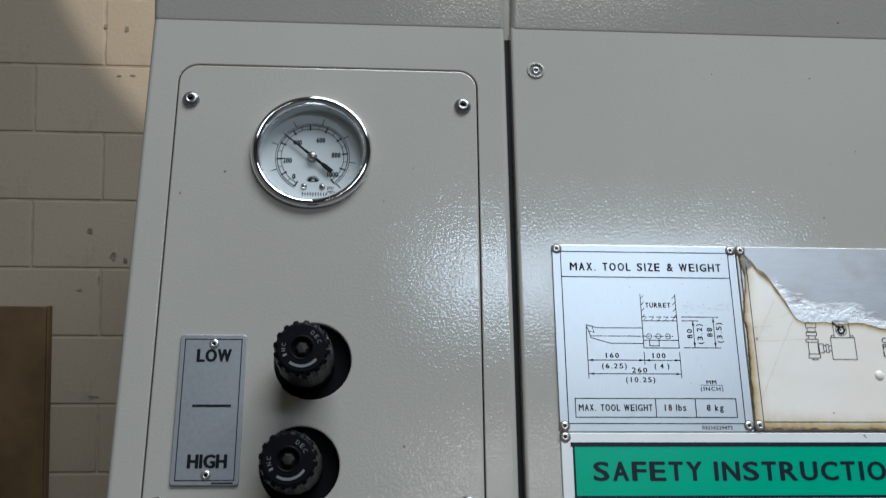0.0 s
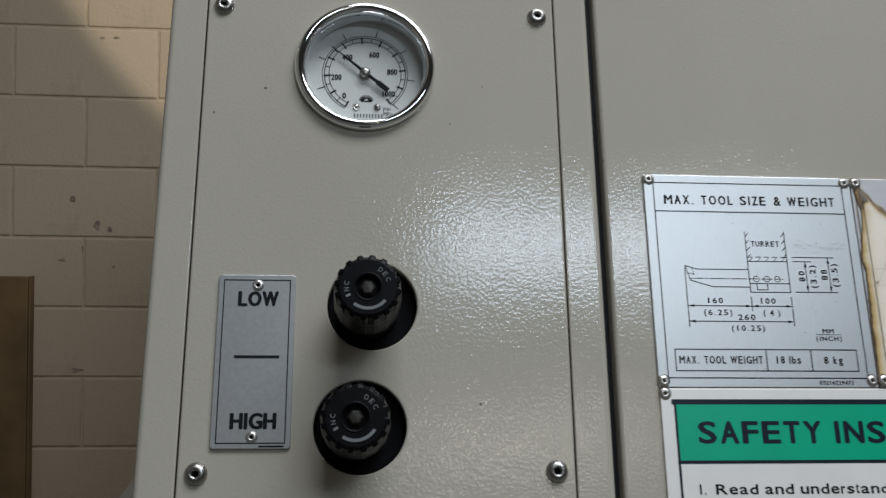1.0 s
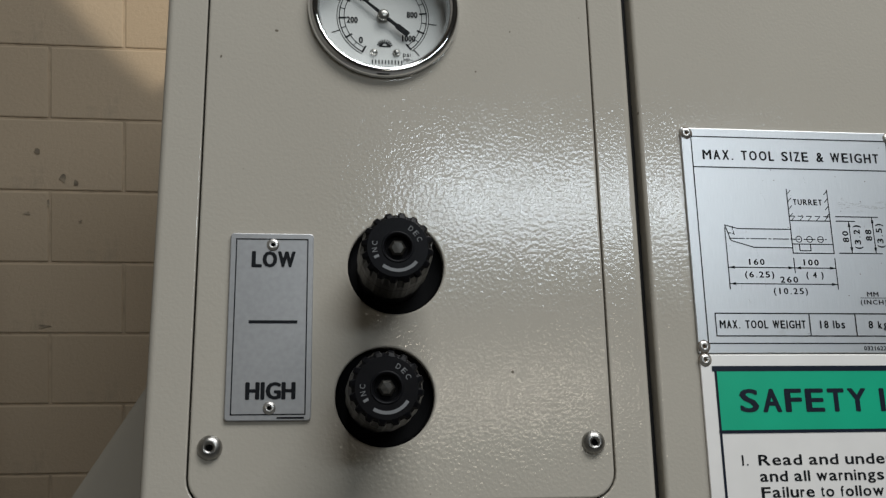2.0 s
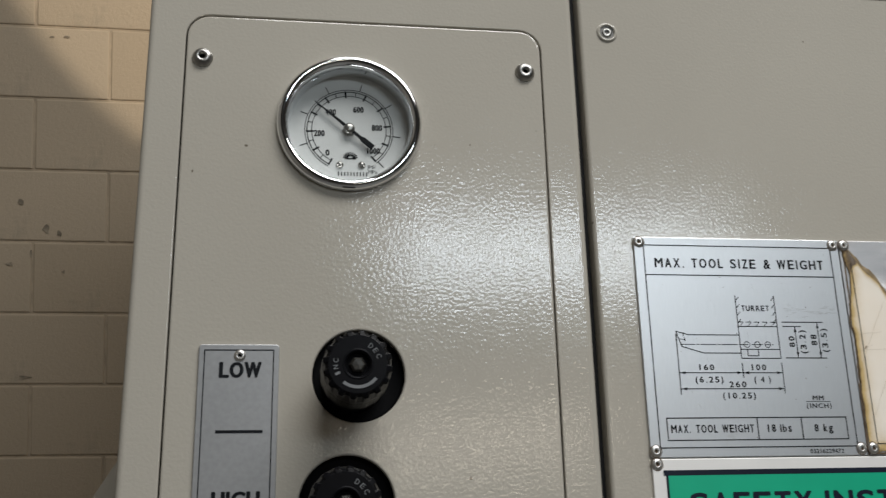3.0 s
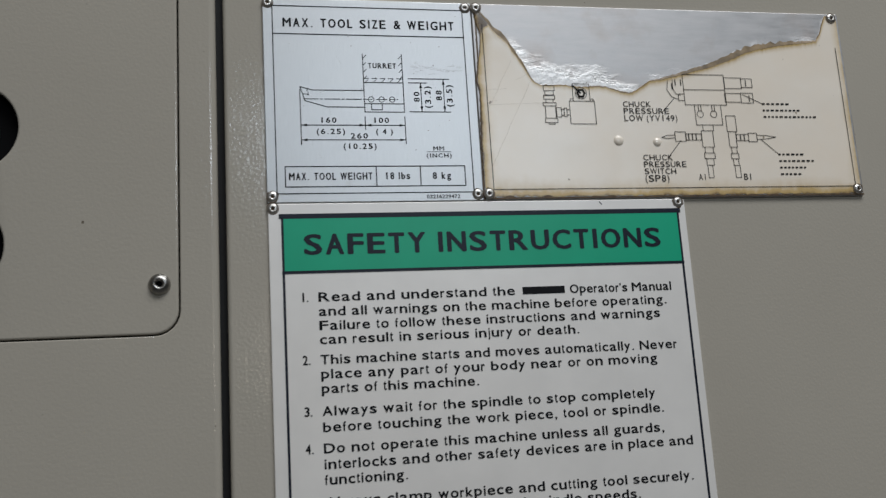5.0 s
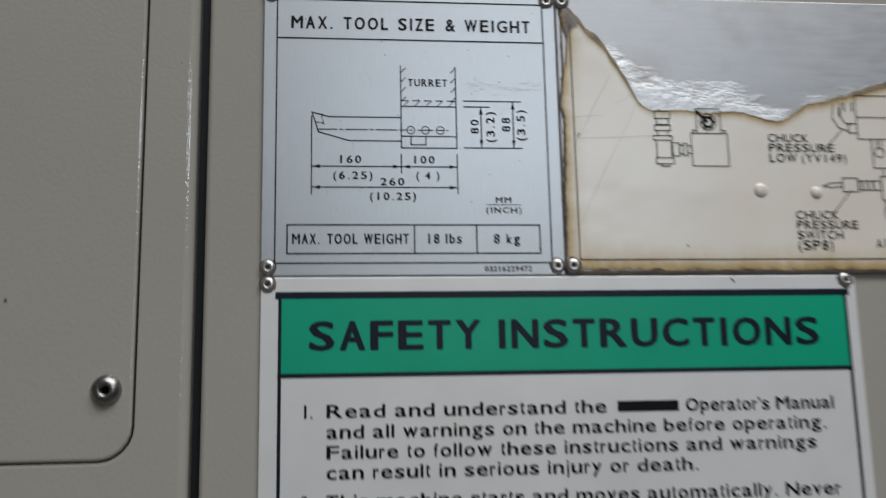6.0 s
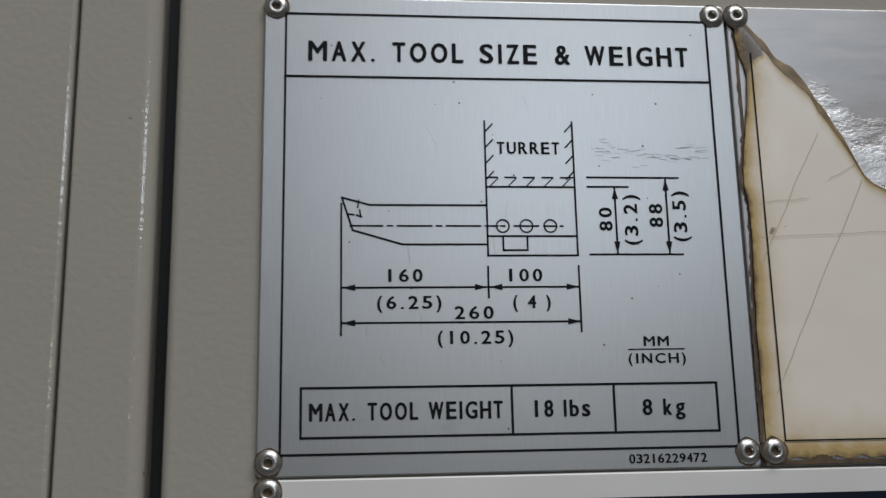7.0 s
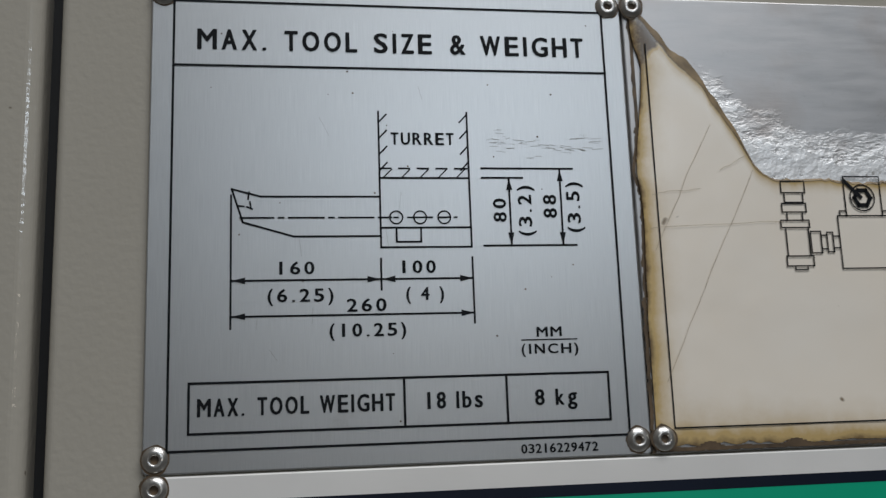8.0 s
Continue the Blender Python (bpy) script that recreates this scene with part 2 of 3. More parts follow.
def arrow(tip, way, y, bm, size=2.6, half=0.65):
    t, d = Vector(tip), Vector(way).normalized()
    s = Vector((-d.y, d.x)) * half
    fill([tuple(t), tuple(t - d * size + s), tuple(t - d * size - s)], y, bm)


# widths of the letters of a plain grotesque, in thousandths of the size
WIDE = {}
for pair in ("a556 b556 c500 d556 e556 f278 g556 h556 i222 j222 k500 l222 m833 n556 o556 p556 q556 r333 s500 t278 u556 v500 w722 x500 y500 z500 "
             "A667 B667 C722 D722 E667 F611 G778 H722 I278 J500 K667 L556 M833 N722 O778 P667 Q778 R722 S667 T611 U722 V667 W944 X667 Y667 Z611 "
             "0556 1556 2556 3556 4556 5556 6556 7556 8556 9556 .278 ,278 '191 (333 )333 &667").split():
    WIDE[pair[0]] = int(pair[1:])
GLYPHS = {}


def glyph(ch):
    if ch not in GLYPHS:
        cu = bpy.data.curves.new("lettering", "FONT")
        cu.body, cu.size, cu.resolution_u = ch, 1.0, 3
        ob = bpy.data.objects.new("lettering", cu)
        me = bpy.data.meshes.new_from_object(ob)
        co = np.empty(len(me.vertices) * 3)
        me.vertices.foreach_get("co", co)
        co = co.reshape(-1, 3)[:, :2]
        lo, hi = co.min(0), co.max(0)
        GLYPHS[ch] = ((co - lo) / (hi - lo), [tuple(p.vertices) for p in me.polygons])
        bpy.data.objects.remove(ob)
        bpy.data.curves.remove(cu)
        bpy.data.meshes.remove(me)
    return GLYPHS[ch]


def extent(ch):
    """Lower and upper end of a letter, in capital heights."""
    if ch in "gpqy":
        return -0.29, 0.74
    if ch == "j":
        return -0.29, 1.0
    if ch in "acemnorsuvwxz":
        return -0.01, 0.74
    if ch in "()":
        return -0.28, 1.03
    return {".": (0.0, 0.15), ",": (-0.2, 0.15), "'": (0.68, 1.0), "t": (0.0, 0.94)}.get(ch, (0.0, 1.0))


def words(text, x0, x1, z0, z1, y, bold=0.0, turn=0, spacing=1.0, bm=None):
    """Lettering from x0 to x1, capitals from z0 to z1 (turn 90: read upwards, capitals from x1 back to x0)."""
    bm = bm or bmesh.new()
    length, cap = ((z1 - z0), (x1 - x0)) if turn else ((x1 - x0), (z1 - z0))
    track = 1000 * (spacing - 1.0)
    total = sum(WIDE.get(c, 278) + track for c in text) - track - 130
    k, pen = length / total, -65.0
    for ch in text:
        adv = WIDE.get(ch, 278)
        if ch != " ":
            co, faces = glyph(ch)
            side = 65 if adv > 240 else 68
            side = {"1": 225, "I": 92, ".": 88, ",": 88}.get(ch, side)
            a, b = pen + side, pen + adv - side
            lo, hi = extent(ch)
            h = 0.55 * bold
            lo, hi = lo + h, hi - h
            copies = ((0.0, 0.0), (-bold, 0.0), (bold, 0.0), (0.0, h), (0.0, -h), (0.7 * bold, 0.7 * h), (-0.7 * bold, 0.7 * h), (0.7 * bold, -0.7 * h), (-0.7 * bold, -0.7 * h)) if bold else ((0.0, 0.0),)
            for i, (dx, dz) in enumerate(copies):
                U = k * (a + co[:, 0] * (b - a)) + dx * cap
                V = cap * (lo + co[:, 1] * (hi - lo) + dz)
                if turn:
                    X, Z = x1 - V, z0 + U
                else:
                    X, Z = x0 + U, z0 + V
                vs = [bm.verts.new((p * MM, (y - 0.004 * i) * MM, q * MM)) for p, q in zip(X, Z)]
                for f in faces:
                    bm.faces.new([vs[j] for j in f])
        pen += adv + track
    return bm


def baseline(text, x0, x1, z, cap, y, bold=0.0, bm=None):
    return words(text, x0, x1, z, z + cap, y, bold, bm=bm)


# ---- the room ----
def box(x0, x1, y0, y1, z0, z1, bm=None, bevel=0.0):
    bm = bm or bmesh.new()
    r = bmesh.ops.create_cube(bm, size=1.0)
    for v in r["verts"]:
        v.co = Vector((x0 + (v.co.x + 0.5) * (x1 - x0), y0 + (v.co.y + 0.5) * (y1 - y0), z0 + (v.co.z + 0.5) * (z1 - z0)))
    if bevel:
        es = list({e for v in r["verts"] for e in v.link_edges})
        bmesh.ops.bevel(bm, geom=es, offset=bevel, segments=2, affect="EDGES", profile=0.5)
    return bm


WALL_Y = 2.41


def setting(name, bm, mat, label):
    ob = new(name, to_mesh(name, bm, mat))
    return tagged(ob, label, name.split("_")[0], kind="structure")


setting("floor", box(-2, 6, -8, WALL_Y + 0.2, -0.1, 0), CONCRETE, "grey concrete workshop floor")
setting("ceiling", box(-2, 6, -8, WALL_Y + 0.2, 4.6, 4.75), CEILING, "plain pale workshop ceiling")
wall_north = setting("wall_north", box(-2, 6, WALL_Y + 0.004, WALL_Y + 0.2, 0, 4.6), MORTAR, "cream painted concrete block wall")
setting("wall_south", box(-2, 6, -8.2, -8, 0, 4.6), WALLPAINT, "plain painted workshop wall")
setting("wall_west", box(-2.2, -2.0, -8.2, WALL_Y + 0.2, 0, 4.6), WALLPAINT, "plain painted workshop wall")
setting("wall_east", box(6, 6.2, -8.2, WALL_Y + 0.2, 0, 4.6), WALLPAINT, "plain painted workshop wall")


# ---- the machine ----
machine = thing("lathe_enclosure", "warm grey painted sheet-metal machine tool front leaning back", "machine")
COVER = rounded(-202.8, -40.4, -58.8, 196.4, 10)
OPENING = rounded(-203.5, -39.7, -59.5, 197.1, 10.7)
part("fascia", slab(rounded(-220, -23.5, -620, 227.6, 3.3), [OPENING], 0.0, 30.0, 3.0, 8, inner=0.6), PAINT, machine)
part("door", slab(rounded(-20.1, 1400, -620, 227.6, 2.4), (), 0.0, 30.0, 1.8, 8), PAINT, machine, "wide painted sheet-metal door leaf")


def fold(x0, x1):
    bm = slab(rounded(x0, x1, 0, 240, 3.3), (), 0.0, 8.0, 3.0, 8)
    bmesh.ops.transform(bm, matrix=pose(0, 0.0004, 0.2226, LEAN), verts=bm.verts)
    return bm


part("top_fold", fold(-220, -23.5), PAINT, machine)
part("top_fold", fold(-20.1, 1400), PAINT, machine)
# near-black strip set into the door gap in place of its shade
gap_strip = box(-0.0240, -0.0197, 0.008, 0.02, -0.62, 0.222)
part("gap_shade", gap_strip, GAP_BLACK, machine, "near-black strip standing for the shade in the door gap")
body_bm = box(-0.214, 1.40, 0.0305, 0.30, -0.62, 0.20)
part("body", body_bm, PAINT, machine)
# sheet coloured near-black so the groove round the cover reads as shaded
cup = box(-0.204, -0.039, 0.0085, 0.0115, -0.0605, 0.1965)
part("backing", cup, DARK, machine, "near-black sheet standing for the shade behind the cover")
base = part("base", box(-0.205, 1.40, 0.12, 1.55, 0.0, 0.80), PAINT, machine)
# unseen block behind the front, added to keep lamp light off the lower wall
added_shade_block = part("added_shade_block", box(-0.212, 1.40, 0.42, 1.55, 0.80, 2.2), PAINT, machine)
added_shade_block.matrix_local = BASE.inverted()
base.matrix_local = BASE.inverted()

# a lower guard of the machine that juts out beside it, further back
guard = thing("side_guard", "beige painted sloping sheet-metal side guard", "guard", Matrix.Identity(4))
gb = bmesh.new()
prof = [(-0.335, 1.18), (-0.62, 0.74), (-0.62, 0.0), (-0.21, 0.0), (-0.21, 1.18)]
fr = [gb.verts.new((x, 0.8, z)) for x, z in prof]
bk = [gb.verts.new((x, 1.25, z)) for x, z in prof]
gb.faces.new(fr)
gb.faces.new(bk[::-1])
for i in range(5):
    gb.faces.new((fr[i], fr[(i + 1) % 5], bk[(i + 1) % 5], bk[i]))
bmesh.ops.bevel(gb, geom=list(gb.edges), offset=0.008, segments=2, affect="EDGES")
part("panel", gb, PAINT, guard)

board = thing("wall_board", "brown wooden board fixed to the block wall", "board", Matrix.Identity(4))
part("sheet", box(-1.95, -1.080, WALL_Y - 0.03, WALL_Y, 0.25, 1.255, bevel=0.003), PLYWOOD, board)
part("edge_strip", box(-1.078, -1.072, WALL_Y - 0.032, WALL_Y, 0.25, 1.257, bevel=0.002), PLYWOOD, board)


PLATES = BASE @ Matrix.Diagonal((0.9875, 1, 1, 1))


# ---- fixings ----
def rivet_mesh():
    return to_mesh("rivet", turned([(0.80, 0.35), (0.86, -0.70), (1.10, -0.88), (1.65, -0.76), (2.25, -0.36), (2.5, 0.0), (2.5, 0.85)], 0, 0, 20), RIVET_METAL, True)


RIVET = rivet_mesh()
# near-black disc, the shade down the rivet's hole put in as colour
BORE_SHADE = to_mesh("pin", turned([(0.0, -0.05), (0.80, -0.05), (0.84, 0.2)], 0, 0, 14), DARK, True)


def rivet(parent, x, z, y, dirt=0.0):
    ob = new("rivet", RIVET)
    ob.parent = parent
    ob.location = (x * MM, y * MM, z * MM)
    pin = new("pin", BORE_SHADE)
    pin.parent = ob
    if dirt:
        ring = []
        for k in range(22):
            a = 2 * math.pi * k / 22
            r = 2.6 + dirt * (0.35 + noise.noise((x + 1.7 * math.cos(a), z + 1.7 * math.sin(a), 3.0)))
            ring.append((r * math.cos(a), r * math.sin(a)))
        part("grime_ring", fill(ring, -0.06), GRIME, ob, "dark oily grime")
    return ob


def screw(parent, x, z, y, r=4.7, turn=20):
    head = part("screw", turned([(1.35, -0.4), (1.5, -2.5), (2.6, -2.45), (3.7, -1.8), (4.45, -0.8), (4.7, 0.0), (4.7, 0.3)], 0, 0, 32), STEEL, parent, "steel button-head screw", True)
    head.location = (x * MM, y * MM, z * MM)
    hexa = [(1.35 * math.cos(radians(60 * k + turn)), 1.35 * math.sin(radians(60 * k + turn))) for k in range(6)]
    sock = part("socket", fill(hexa, -0.9), DARK, head)
    return head


# ---- the cover with gauge and knobs ----
GAUGE, HOLES, KNOBS = (-129.8, 145.6), ((-125.3, 32.2), (-129.8, -19.3)), ((-127.5, 30.6), (-131.6, -19.7))
cover = thing("service_cover", "warm grey painted service cover with rounded corners", "cover panel")
part("sheet", slab(COVER, [circle(*GAUGE, 29.5, 48)] + [circle(x, z, 19.2, 48) for x, z in HOLES], -0.3, 4.0, 0.9, 3), PAINT, cover)
for i, (x, z) in enumerate(((-195.6, 175.2), (-48.2, 174.8), (-195.2, -37.8), (-48.2, -37.6))):
    screw(cover, x, z, -0.3, turn=17 * i)

gauge = thing("pressure_gauge", "round pressure gauge with a chrome bezel and white dial", "gauge")
gx, gz = GAUGE
part("bezel", turned([(27.0, 8.2), (27.0, 0.4), (27.3, -1.6), (28.2, -3.6), (29.6, -4.6), (31.0, -4.2), (32.0, -3.0), (32.4, -1.5), (32.4, -0.4), (29.3, -0.35), (29.0, 20.0)], gx, gz, 96), CHROME, gauge, "polished chrome bezel", True)
part("dial", turned([(0, 7.0), (27.0, 7.0), (27.0, 7.6)], gx, gz, 64), DIAL, gauge, "white dial")
part("case", turned([(0, 20.0), (29.0, 20.0), (29.0, 8.4), (0.0, 8.4)], gx, gz, 48), PLASTIC, gauge)
part("glass", turned([(0, -0.1), (26.95, -0.1)], gx, gz, 64), GLASS, gauge, "clear flat gauge glass")


def polar(r, a):
    return (gx + r * math.cos(radians(a)), gz + r * math.sin(radians(a)))


marks = bmesh.new()
A0, A1 = 242.0, -51.0
for r, w in ((16.9, 0.3), (19.0, 0.4), (20.0, 0.3)):
    stroke([polar(r, A0 + (A1 - A0) * k / 60) for k in range(61)], w, 6.88, marks)
for k in range(21):
    a = A0 + (A1 - A0) * k / 20
    stroke([polar(16.9 if k % 2 else 16.3, a), polar(19.0, a)], 0.32 if k % 2 else 0.75, 6.86, marks)
for k in range(1, 8):
    a = A0 - 41.5 * k
    stroke([polar(20.0, a), polar(23.4, a)], 0.4, 6.86, marks)
part("scale_marks", marks, INK, gauge)
nums = bmesh.new()
for text, dx, dz in (("0", -9.6, -11.3), ("200", -13.4, -1.9), ("400", -8.4, 8.7), ("600", 4.2, 10.3), ("800", 12.7, 1.6), ("1000", 10.9, -9.8)):
    w = 1.5 * len(text)
    words(text, gx + dx - w / 2, gx + dx + w / 2, gz + dz - 1.5, gz + dz + 1.5, 6.85, 0.05, bm=nums)
words("psi", gx + 8.6, gx + 12.0, gz - 18.4, gz - 16.4, 6.85, bm=nums)
words("MPa", gx + 8.8, gx + 12.8, gz - 21.0, gz - 19.2, 6.85, bm=nums)
part("numerals", nums, INK, gauge)
sun = bmesh.new()
for k in range(9):
    a = radians(8 + 164 * k / 8)
    stroke([(gx + 0.7 + 1.3 * math.cos(a), gz - 13.6 + 1.2 * math.sin(a)), (gx + 0.7 + 3.1 * math.cos(a), gz - 13.6 + 2.7 * math.sin(a))], 0.5, 6.85, sun)
stroke([(gx - 1.5, gz - 13.9), (gx + 3.0, gz - 13.9)], 0.6, 6.84, sun)
for k in range(10):
    stroke([(gx - 4.6 + 1.4 * k, gz - 22.0), (gx - 4.6 + 1.4 * k, gz - 20.6)], 0.5, 6.85, sun)
part("dial_emblem", sun, INK, gauge)
needle = bmesh.new()
na = radians(140.2)
nd, ns = Vector((math.cos(na), math.sin(na))), Vector((-math.sin(na), math.cos(na)))
c = Vector(GAUGE)


def along(d, s):
    v = c + nd * d + ns * s
    return (v.x, v.y)


slab([along(20.6, 0.12), along(20.6, -0.12), along(1.5, -0.75), along(-7.0, -0.75), along(-8.0, -1.25), along(-14.0, -1.25), along(-14.0, 1.25), along(-8.0, 1.25), along(-7.0, 0.75), along(1.5, 0.75)][::-1], (), 4.6, 5.2, 0.08, 1, needle)
needle_ob = part("needle", needle, INK, gauge, "black pointer")
part("hub", turned([(0, 3.4), (1.2, 3.5), (2.3, 4.0), (2.6, 4.8), (2.6, 6.9)], gx, gz, 28), STEEL, needle_ob, "round steel hub", True)
for dx, dz in ((-4.0, -17.0), (5.8, -16.9)):
    part("dial_screw", turned([(0, 5.6), (0.9, 5.8), (1.6, 6.4), (1.7, 6.98)], gx + dx, gz + dz, 18), STEEL, gauge, "", True)


def knob(cx, cz, hole, spin, label):
    ob = thing("regulator_knob", label, "knob", group="regulator knobs")
    # collar takes the near-black colour so the hole looks fully shaded
    part("collar", turned([(10.0, 5.0), (17.4, 4.6), (19.0, 4.1), (19.0, 8.0)], *hole, 48), DARK, ob, "collar in the hole, coloured near-black for its shade", True)
    part("stem", turned([(12.6, -12.0), (12.9, -4.0), (13.2, 5.4)], cx, cz, 48), PLASTIC, ob, "", True)

    def ridges(k, y):
        if y < -43.6:
            return 1.0
        return 1.0 if (k // 3) % 2 else (0.925 if y < -36.5 else 0.985)

    prof = [(5.2, -43.2), (5.6, -44.0), (11.0, -44.0), (12.3, -43.5), (13.2, -42.6), (13.5, -36.0), (13.6, -31.2), (13.7, -30.4), (13.9, -19.0), (13.6, -16.5), (12.7, -15.8)]
    part("grip", turned(prof, cx, cz, 96, notch=ridges), PLASTIC, ob, "ribbed black plastic grip")
    # recess floor coloured near-black in place of its shade
    part("recess", turned([(0, -41.6), (5.3, -41.6), (5.3, -43.4)], cx, cz, 32), DARK, ob)
    part("centre_screw", turned([(0, -43.3), (2.2, -43.2), (3.1, -42.6), (3.4, -41.6)], cx, cz, 6), BRASS, ob, "dull brass centre screw")
    part("ring", turned([(4.5, -42.9), (4.9, -43.9), (5.5, -44.3), (5.9, -44.0)], cx, cz, 40), PLASTIC, ob, "", True)
    ink = bmesh.new()
    for a in range(232, 318, 6):
        band = [(r, radians(b + spin)) for r, b in ((8.0, a), (9.2, a), (9.2, a + 6), (8.0, a + 6))]
        fill([(cx + r * math.cos(b), cz + r * math.sin(b)) for r, b in band], -44.12, ink)
    part("arc_mark", ink, KNOB_INK, ob, "curved white arrow mark")
    text = bmesh.new()
    for word, mid in (("DEC", 38.0 + spin), ("INC", 188.0 + spin)):
        for k, ch in enumerate(word):
            a = mid - (k - 1) * 17.0 if word == "DEC" else mid - (k - 1) * 17.0
            b = words(ch, -0.75, 0.75, -0.95, 0.95, 0)
            m = Matrix.Translation((cx * MM, -44.12 * MM, cz * MM)) @ Matrix.Rotation(radians(-(a - 90)), 4, "Y") @ Matrix.Translation((0, 0, 8.4 * MM))
            bmesh.ops.transform(b, matrix=m, verts=b.verts)
            tmp = bpy.data.meshes.new("letter")
            b.to_mesh(tmp)
            b.free()
            text.from_mesh(tmp)
            bpy.data.meshes.remove(tmp)
    part("lettering", text, KNOB_INK, ob, "small white words DEC and INC")
    for piece in ob.children:
        if not piece.name.startswith(("collar", "stem")):
            piece.location.y = 5.0 * MM
    return ob


knob(*KNOBS[0], HOLES[0], 0, "ribbed black plastic regulator knob beside the word LOW")
knob(*KNOBS[1], HOLES[1], 6, "ribbed black plastic regulator knob beside the word HIGH")

# ---- LOW / HIGH plate ----
tag = thing("setting_plate", "satin grey aluminium plate lettered LOW and HIGH in black", "label plate")
TF = -1.5
part("plate", slab(rounded(-190.4, -158.0, -28.2, 45.0, 1.5), (), TF, -0.3, 0.35, 2), SATIN, tag)
part("border", stroke([(-188.0, -25.8), (-160.3, -25.8), (-160.3, 42.6), (-188.0, 42.6)], 0.45, TF - 0.1, closed=True), INK, tag)
lh = words("LOW", -181.6, -165.4, 31.2, 37.7, TF - 0.12, 0.065)
lh2 = words("HIGH", -182.4, -164.4, -20.2, -13.6, TF - 0.12, 0.065)
part("lettering", lh, INK, tag, "bold black word LOW")
part("lettering", lh2, INK, tag, "bold black word HIGH")
part("dash", stroke([(-181.8, 9.6), (-164.4, 9.6)], 1.2, TF - 0.11), INK, tag)
part("small_print", stroke([(-170.5, -27.1), (-161.0, -27.1)], 0.7, TF - 0.11), INK, tag, "tiny line of print")
rivet(tag, -173.9, 40.3, TF)
rivet(tag, -173.7, -23.4, TF)

# ---- tool size plate ----
tool = thing("tool_size_plate", "brushed aluminium plate with tool size drawing, black printing", "label plate", PLATES)
F = -1.2
K = F - 0.1
part("plate", slab(rounded(-2.4, 97.3, -2.8, 95.0, 1.0), (), F, 0.0, 0.3, 2), ALU, tool)
fr = bmesh.new()
stroke([(2.1, 1.3), (92.9, 1.3), (92.9, 91.1), (2.1, 91.1)], 0.48, K, fr, True)
stroke([(2.1, 77.3), (92.9, 77.3)], 0.48, K - 0.02, fr)
part("border", fr, INK, tool)
title = bmesh.new()
for text, x0, x1 in (("MAX.", 6.9, 20.6), ("TOOL", 24.5, 39.2), ("SIZE", 43.0, 55.0), ("&", 59.2, 62.2), ("WEIGHT", 65.8, 88.2)):
    words(text, x0, x1, 80.7, 85.1, K, 0.040, spacing=1.12, bm=title)
part("title", title, INK, tool, "title MAX. TOOL SIZE & WEIGHT")
d = bmesh.new()
W = 0.40
for pts in ([(43.4, 68), (43.4, 39.7), (62, 39.7), (62, 68)], [(43.4, 54), (62, 54)], [(43.4, 43.7), (62, 43.7)],
            [(43.4, 50.1), (19.5, 50.1), (13.8, 51.6), (16.0, 44.9), (26.0, 42.0), (43.2, 42.0)],
            [(46.6, 43.6), (46.6, 40.8), (51.6, 40.8), (51.6, 43.6)],
            [(13.7, 50.3), (13.7, 24.0)], [(43.3, 37.4), (43.3, 31.2)], [(62.0, 37.5), (62.0, 24.3)],
            [(14.0, 33.3), (42.9, 33.3)], [(43.6, 33.3), (61.7, 33.3)], [(14.0, 26.3), (61.7, 26.3)],
            [(64.7, 56.1), (84.2, 56.1)], [(64.7, 54.1), (73.3, 54.1)], [(64.6, 39.9), (84.2, 39.9)],
            [(70.4, 54.0), (70.4, 40.0)], [(81.4, 55.8), (81.4, 40.2)]):
    stroke(pts, W, K, d)
for x in (46.6, 51.5, 56.5):
    stroke(circle(x, 45.8, 1.3, 20), 0.3, K - 0.01, d, True)
for x0, x1 in ((15.5, 22), (23, 24), (25, 32), (33, 34), (35, 42), (43, 45.6), (46.2, 47.0), (49, 54), (55.4, 57.6), (58.6, 59.1)):
    stroke([(x0, 45.8), (x1, 45.8)], 0.34, K - 0.02, d)
for k in range(5):
    stroke([(43.5 + 3.9 * k, 56), (45.7 + 3.9 * k if k < 4 else 61.6, 56)], 0.34, K - 0.02, d)
    stroke([(44.3 + 3.8 * k, 54.2), (45.9 + 3.8 * k, 55.8)], 0.25, K - 0.01, d)
for k in range(4):
    z = 66.8 - 3.4 * k
    stroke([(43.5, z - 1.0), (45.0, z + 0.6)], 0.34, K - 0.01, d)
    stroke([(60.4, z - 0.9), (61.9, z + 0.7)], 0.34, K - 0.01, d)
for pts in ([(17.2, 51.0), (17.0, 49.6)], [(17.4, 49.0), (17.6, 47.7)], [(15.2, 48.2), (16.2, 48.1)], [(16.8, 48.0), (17.8, 47.6)]):
    stroke(pts, 0.34, K - 0.01, d)
for tip, way in (((13.9, 33.3), (-1, 0)), ((43.1, 33.3), (1, 0)), ((43.5, 33.3), (-1, 0)), ((61.9, 33.3), (1, 0)), ((13.9, 26.3), (-1, 0)), ((61.9, 26.3), (1, 0)),
                 ((70.4, 54.1), (0, 1)), ((70.4, 40.0), (0, -1)), ((81.4, 56.0), (0, 1)), ((81.4, 40.0), (0, -1))):
    arrow(tip, way, K - 0.03, d)
part("drawing", d, INK, tool, "outline drawing of a turning tool with dimensions")
t = bmesh.new()
